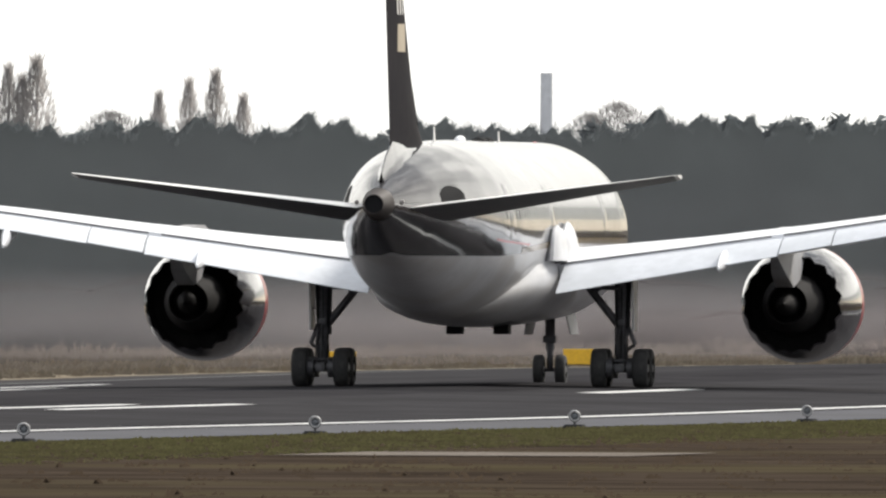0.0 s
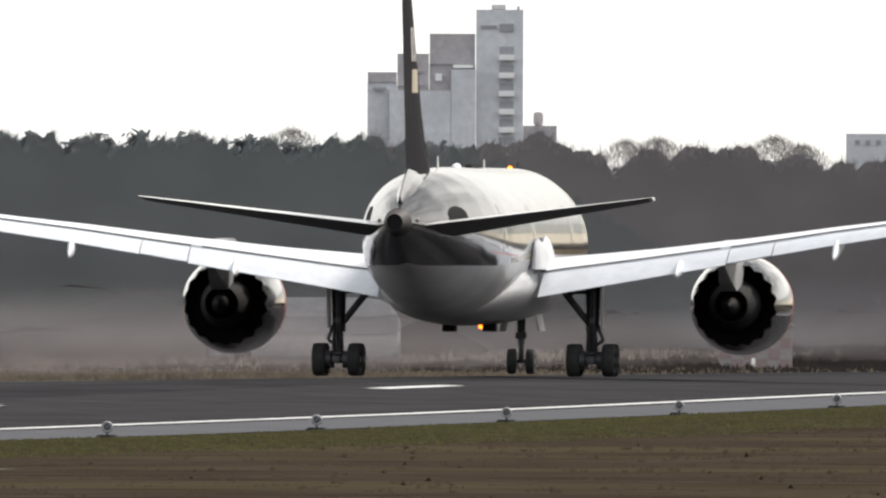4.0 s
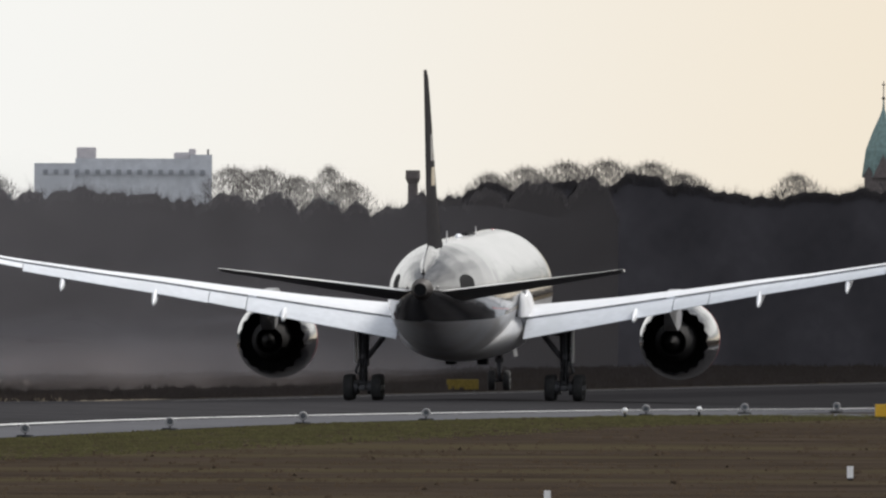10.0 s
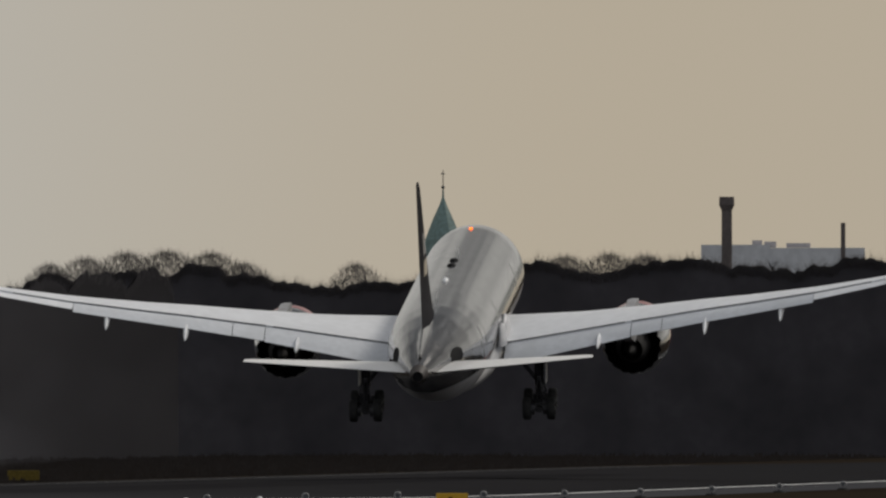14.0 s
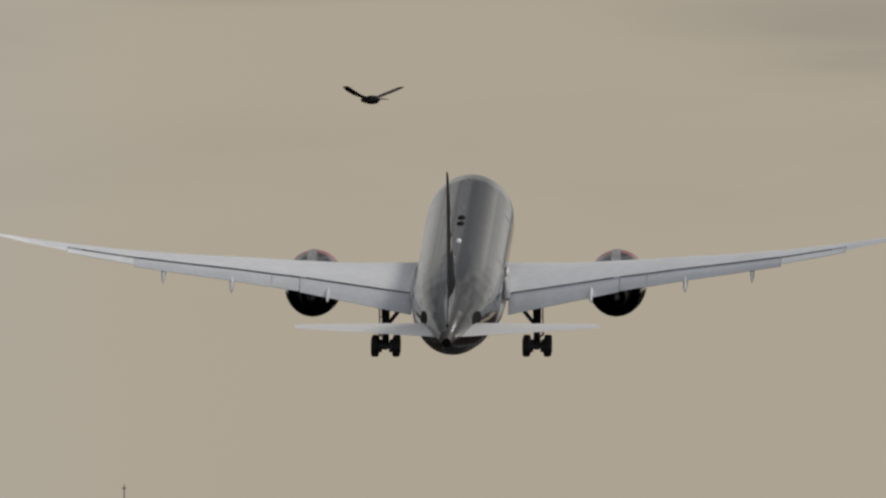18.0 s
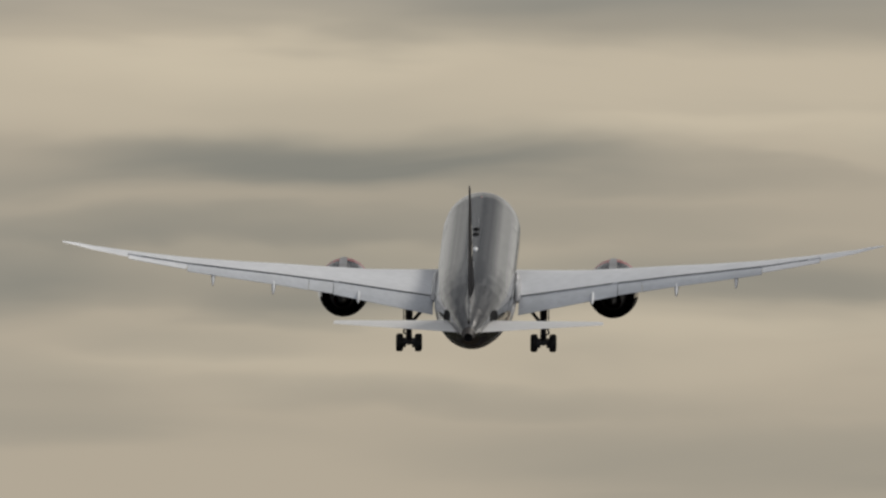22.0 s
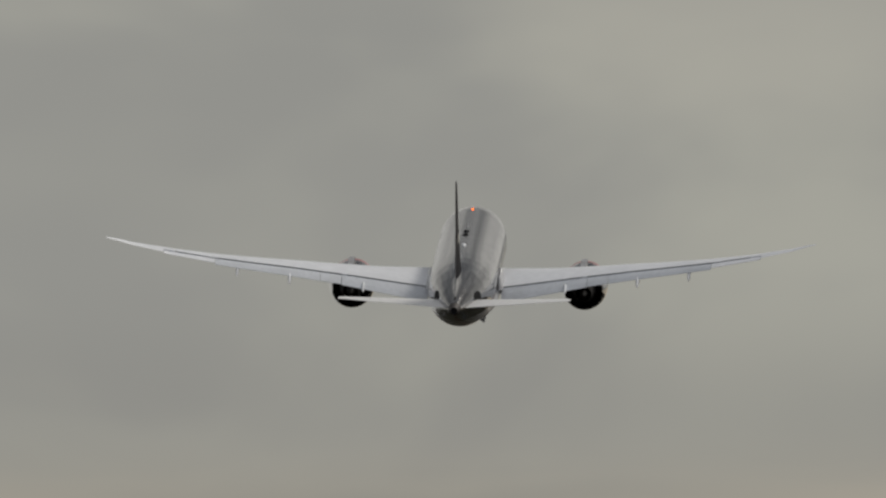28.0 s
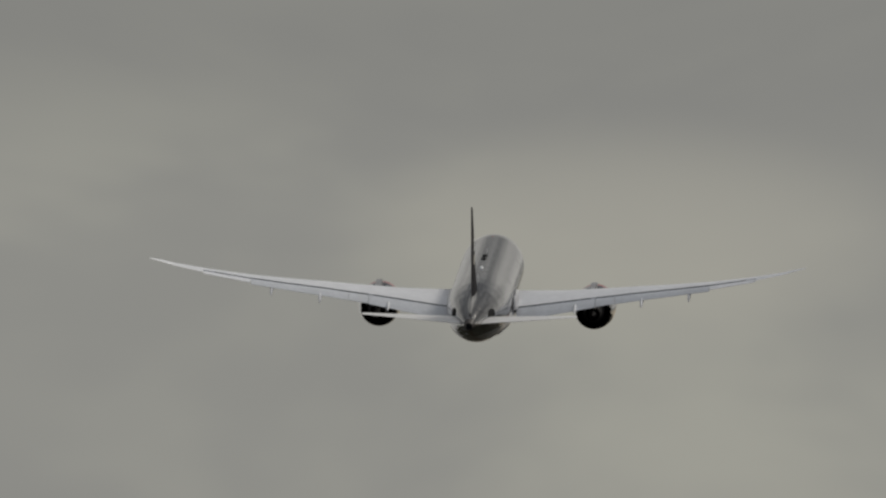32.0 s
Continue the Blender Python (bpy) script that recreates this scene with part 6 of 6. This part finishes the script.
def flash(ob, face, times, length):
    """A lamp face that turns out to its front for each flash and lies sunk in its housing in between."""
    rows = [(0.0, 110.0)]
    for t in times:
        rows += [(t - 0.1, 110.0), (t - 0.067, 55.0), (t - 0.034, 0.0), (t + length, 0.0), (t + length + 0.034, 55.0), (t + length + 0.067, 110.0)]
    rows.append((32.0, 110.0))
    walk(ob, [(t, face(a)) for t, a in rows])


def ray_pose(az, el, d, heading, climb=0.0):
    """A bird's pose d metres off along a line of sight in milliradians; its head points to -x when heading is 0."""
    a = az / 1000
    return pose(d * math.sin(a), d * math.cos(a), EYE + d * el / 1000, 0, climb, heading)


def motions():
    # plane rows begin
    walk(plane, [
        (0, fly(-149.55, 1315.80, 0.24, 0.00, 0.00, 0.00)),
        (0.5, fly(-149.55, 1341.99, 0.30, 0.01, 0.00, 0.00)),
        (1, fly(-149.55, 1369.08, 0.38, 0.02, 0.00, 0.00)),
        (1.5, fly(-149.55, 1396.04, 0.42, 0.02, 0.00, 0.00)),
        (2, fly(-149.55, 1425.34, 0.51, 0.03, 0.00, 0.00)),
        (2.5, fly(-149.55, 1454.92, 0.57, 0.04, 0.00, 0.00)),
        (3, fly(-149.55, 1486.49, 0.59, 0.05, 0.00, 0.00)),
        (3.5, fly(-149.55, 1519.18, 0.59, 0.06, 0.00, 0.00)),
        (4, fly(-149.55, 1553.62, 0.61, 0.06, 0.00, 0.00)),
        (4.5, fly(-149.55, 1587.01, 0.55, 0.07, 0.00, 0.00)),
        (6.5, fly(-149.66, 1725.74, 0.40, 0.10, -0.25, 0.00)),
        (7, fly(-149.69, 1760.65, 0.34, 0.11, -0.30, 0.00)),
        (7.5, fly(-149.63, 1793.90, 0.32, 0.12, -0.17, 0.00)),
        (8, fly(-149.55, 1828.22, 0.26, 0.13, 0.00, 0.00)),
        (8.5, fly(-149.55, 1861.14, 0.17, 0.13, 0.00, 0.00)),
        (9, fly(-149.55, 1895.44, 0.00, 0.14, 0.00, 0.00)),
        (9.5, fly(-149.55, 1929.95, -0.24, 0.15, 0.00, 0.00)),
        (10, fly(-149.55, 1968.64, -0.03, 1.10, 0.00, 0.00)),
        (10.5, fly(-149.55, 2005.70, 0.08, 2.12, 0.00, 0.00)),
        (11, fly(-149.57, 2047.18, 0.19, 3.08, 0.00, 0.17)),
        (11.5, fly(-149.58, 2086.50, 0.30, 4.19, 0.00, 0.26)),
        (12, fly(-149.60, 2121.75, 0.62, 5.21, 0.00, 0.39)),
        (12.5, fly(-149.53, 2162.61, 0.82, 6.11, 0.00, -0.18)),
        (13, fly(-149.47, 2204.06, 1.41, 7.01, 0.00, -0.67)),
        (13.5, fly(-149.45, 2246.20, 2.34, 7.48, 0.05, -0.67)),
        (14, fly(-149.42, 2289.18, 3.75, 7.96, 0.10, -0.65)),
        (14.5, fly(-149.56, 2333.15, 5.74, 8.70, -0.12, -0.41)),
        (16.5, fly(-150.06, 2514.74, 16.91, 10.82, -0.98, 0.04)),
        (17, fly(-150.13, 2553.75, 20.24, 11.07, -1.20, -0.25)),
        (17.5, fly(-150.18, 2600.51, 24.25, 11.15, -1.27, -0.16)),
        (18, fly(-149.99, 2626.30, 28.14, 11.24, -1.35, -0.04)),
        (18.5, fly(-150.05, 2668.00, 32.27, 11.32, -1.43, 0.09)),
        (19, fly(-150.11, 2709.70, 36.52, 11.41, -1.50, 0.22)),
        (19.5, fly(-150.11, 2751.36, 40.83, 11.41, -1.50, 0.11)),
        (20, fly(-150.10, 2792.97, 45.25, 11.42, -1.50, 0.25)),
        (20.5, fly(-150.10, 2834.48, 49.79, 11.45, -1.55, 0.02)),
        (21, fly(-150.11, 2875.88, 54.44, 11.48, -1.60, -0.22)),
        (21.5, fly(-150.17, 2917.15, 59.17, 11.47, -1.64, 0.08)),
        (22, fly(-150.23, 2958.25, 64.01, 11.46, -1.68, 0.37)),
        (22.5, fly(-150.30, 2999.16, 68.95, 11.45, -1.71, 0.80)),
        (23, fly(-150.38, 3039.86, 74.00, 11.44, -1.75, 1.09)),
        (23.5, fly(-150.32, 3080.32, 78.97, 11.27, -1.57, 1.44)),
        (24, fly(-150.26, 3120.52, 83.88, 11.09, -1.40, 1.64)),
        (24.5, fly(-150.08, 3160.43, 88.73, 10.97, -1.10, 1.40)),
        (25, fly(-149.91, 3200.03, 93.50, 10.83, -0.80, 1.16)),
        (25.5, fly(-149.87, 3239.29, 98.19, 10.73, -0.75, 1.03)),
        (27.5, fly(-149.72, 3392.41, 115.42, 10.28, -0.55, 0.27)),
        (28, fly(-149.76, 3429.59, 119.27, 10.16, -0.50, 0.68)),
        (28.5, fly(-149.70, 3466.28, 123.02, 10.11, -0.35, 0.71)),
        (29, fly(-149.64, 3502.46, 126.66, 10.04, -0.20, 0.79)),
        (29.5, fly(-149.57, 3538.09, 130.21, 9.98, -0.05, 0.92)),
        (30, fly(-149.51, 3573.16, 133.64, 9.92, 0.10, 1.10)),
        (30.5, fly(-149.47, 3607.63, 137.02, 9.93, 0.18, 1.09)),
        (31, fly(-149.42, 3641.49, 140.33, 9.93, 0.25, 1.15)),
        (31.5, fly(-149.38, 3674.70, 143.56, 9.94, 0.33, 1.09)),
        (32, fly(-149.34, 3707.25, 146.71, 9.94, 0.40, 1.02))
    ])
    # plane rows end
    # the wings rise on their roots as they begin to lift
    for ob in plane.children:
        if ob.name.startswith("wing") and not ob.name.startswith("window"):
            side = 1 if ob.data.vertices[0].co.x > 0 else -1
            hinge = Matrix.Translation((side * 2.9, 0, 4.0))
            walk(ob, [(t, hinge @ pose(0, 0, 0, 0, side * a, 0) @ hinge.inverted()) for t, a in
                      ((0, 2.8), (5, 2.6), (9, 2.2), (10.5, 1.6), (12, 0.6), (13.5, 0.1), (19, 0.1), (22, 0.4), (27, 1.1), (32, 1.1))])
    # the tailplane pitches its trailing edge up while the nose is lifted
    hinge = Matrix.Translation((0, -26.6, 6.1))
    for ob in plane.children:
        if ob.name.startswith("tailplane"):
            walk(ob, [(t, hinge @ pose(0, 0, 0, -a) @ hinge.inverted()) for t, a in
                      ((0, 0), (9.3, 0), (10, 1.4), (10.5, 2.6), (11, 3.2), (12, 4.4), (12.5, 4.4), (13, 3.2), (13.5, 1.6), (14.5, 0.6), (16.5, 0), (32, 0))])
    # the engines ride on the wings
    for side in (-1, 1):
        for ob in moving["engine", side]:
            walk(ob, [(t, pose(0, 5, 2.75 + up) @ pose(0, 0, 0, 2.2 * up) @ pose(0, -5, -2.75)) for t, up in
                      ((0, 0), (5, 0.03), (9, 0.08), (10.5, 0.06), (12, 0.1), (13.5, 0.12), (32, 0.12))])
    for side in (-1, 1):
        # the legs stretch as the wheels leave the ground, and fold inwards later
        leg_rows = ((0, 0, 0, 0), (10.5, 0, 0, 0), (12.5, 0, 0.2, 0), (13.2, 0, 0.24, 8), (14, 0, 0.24, 14), (16.9, 0, 0.24, 13), (17.4, 0, 0.24, 4), (18.0, 0, 0.24, -4), (20, 0, 0.24, -7), (23.0, 0, 0.24, -9), (23.4, 7, 0.22, -9), (24, 23, 0.2, -9), (24.5, 30, 0.14, -8),
                    (25, 37, 0.1, -7), (25.5, 48, 0.05, -6), (26, 68, 0, -4), (26.6, 82, 0, -2), (27.2, 90, 0, 0), (32, 90, 0, 0))
        walk(moving["leg", side], [(t, pose(side * 4.95, 0, TOP - low, 0, side * a, 0)) for t, a, low, tilt in leg_rows])
        walk(moving["bogie", side], [(t, pose(side * 4.95, 0, TOP - low, 0, side * a, 0) @ pose(0, 0, -3.12, tilt)) for t, a, low, tilt in leg_rows])
        attach = Matrix.Translation((-side * 0.1, 0.02, -1.75))
        walk(moving["brace", side], [(t, attach @ pose(0, 0, 0, 0, side * a, 0) @ attach.inverted()) for t, a in
                                     ((0, 0), (23.0, 0), (24, 11), (25, 20), (26, 33), (27.2, 44), (32, 44))])
        close = 30.9 if side < 0 else 31.1
        swing(moving["door", side], (side * 0.9, 0.2, 2.02), [(0, -side * 88), (22.3, -side * 88), (22.7, -side * 50), (23.2, -side * 14), (close - 1.0, -side * 14), (close - 0.5, -side * 45), (close, -side * 88), (32, -side * 88)], "y")
        flash(moving["strobe", side], lambda a, s=side: pose(-s * a / 220, -0.09 + a / 300, 0, 90 + a, 0, 0), (2.0, 3.5, 7.6, 9.0, 10.4, 12.0, 13.4, 17.5, 19.0, 20.4, 23.0, 24.5, 27.5, 31.5), 0.12)
    swing(moving["nose"], (0, 22.8, 2.35), [(0, 0), (23.0, 0), (23.8, 30), (24.6, 62), (25.4, 95), (32, 95)], "x")
    for side, d in zip((-1, 1), moving["nose_doors"]):
        swing(d, (side * 0.62, 22.9, 2.42), [(0, -side * 12), (25.4, -side * 12), (26.0, -side * 50), (26.6, side * -86), (32, side * -86)], "y")
    times = (1.1, 2.5, 4.0, 5.4, 6.75, 8.2, 9.6, 11.0, 12.5, 13.97, 15.4, 16.8, 18.2, 19.6, 21.0, 22.5, 23.75, 25.3, 26.6, 28.0, 29.5, 30.8)
    flash(moving["beacon", 0], lambda a: pose(0, -0.14 + a / 500, 0.06 - a / 220, 60 + a, 0, 0), times, 0.06)
    flash(moving["beacon", 1], lambda a: pose(0, -0.14 + a / 500, -0.06 + a / 220, 120 - a, 0, 0), times, 0.06)
    # a crow from the upper right to the left
    walk(crow, [(0, ray_pose(60, 20, 620, 0)), (16.5, ray_pose(-28, 17.6, 620, -50)), (17.6, ray_pose(-50.6, 16.5, 620, -58)), (17.8, ray_pose(-54.9, 15.9, 620, -62)), (18.0, ray_pose(-59.3, 15.25, 620, -58)),
                (18.2, ray_pose(-63.6, 14.1, 620, -60)), (19.0, ray_pose(-82, 11, 620, -50)), (32, ray_pose(-330, 8, 620, 0))])
    walk(crow_b, [(0, ray_pose(260, 30, 290, 0)), (29.2, ray_pose(-10, 36.3, 290, 0)), (29.4, ray_pose(-36, 36.3, 290, 0)), (29.5, ray_pose(-43.5, 33.4, 290, -12)), (29.6, ray_pose(-46.5, 30.5, 290, -4)), (29.7, ray_pose(-50.0, 39.7, 290, 10)),
                  (30.0, ray_pose(-75, 45, 290, 0)), (32, ray_pose(-330, 60, 290, 0))])
    for wings, t0, t1 in ((crow_wings, 16.6, 19.0), (crow_b_wings, 29.0, 30.0)):
        for side, w in zip((-1, 1), wings):
            rows, t, up = [(0, pose(0, 0, 0, side * 20))], t0, 1
            while t < t1:
                rows.append((t, pose(0, 0, 0, side * (16 if up > 0 else -30))))
                t, up = t + 0.1, -up
            rows.append((32, pose(0, 0, 0, side * 20)))
            walk(w, rows)


motions()
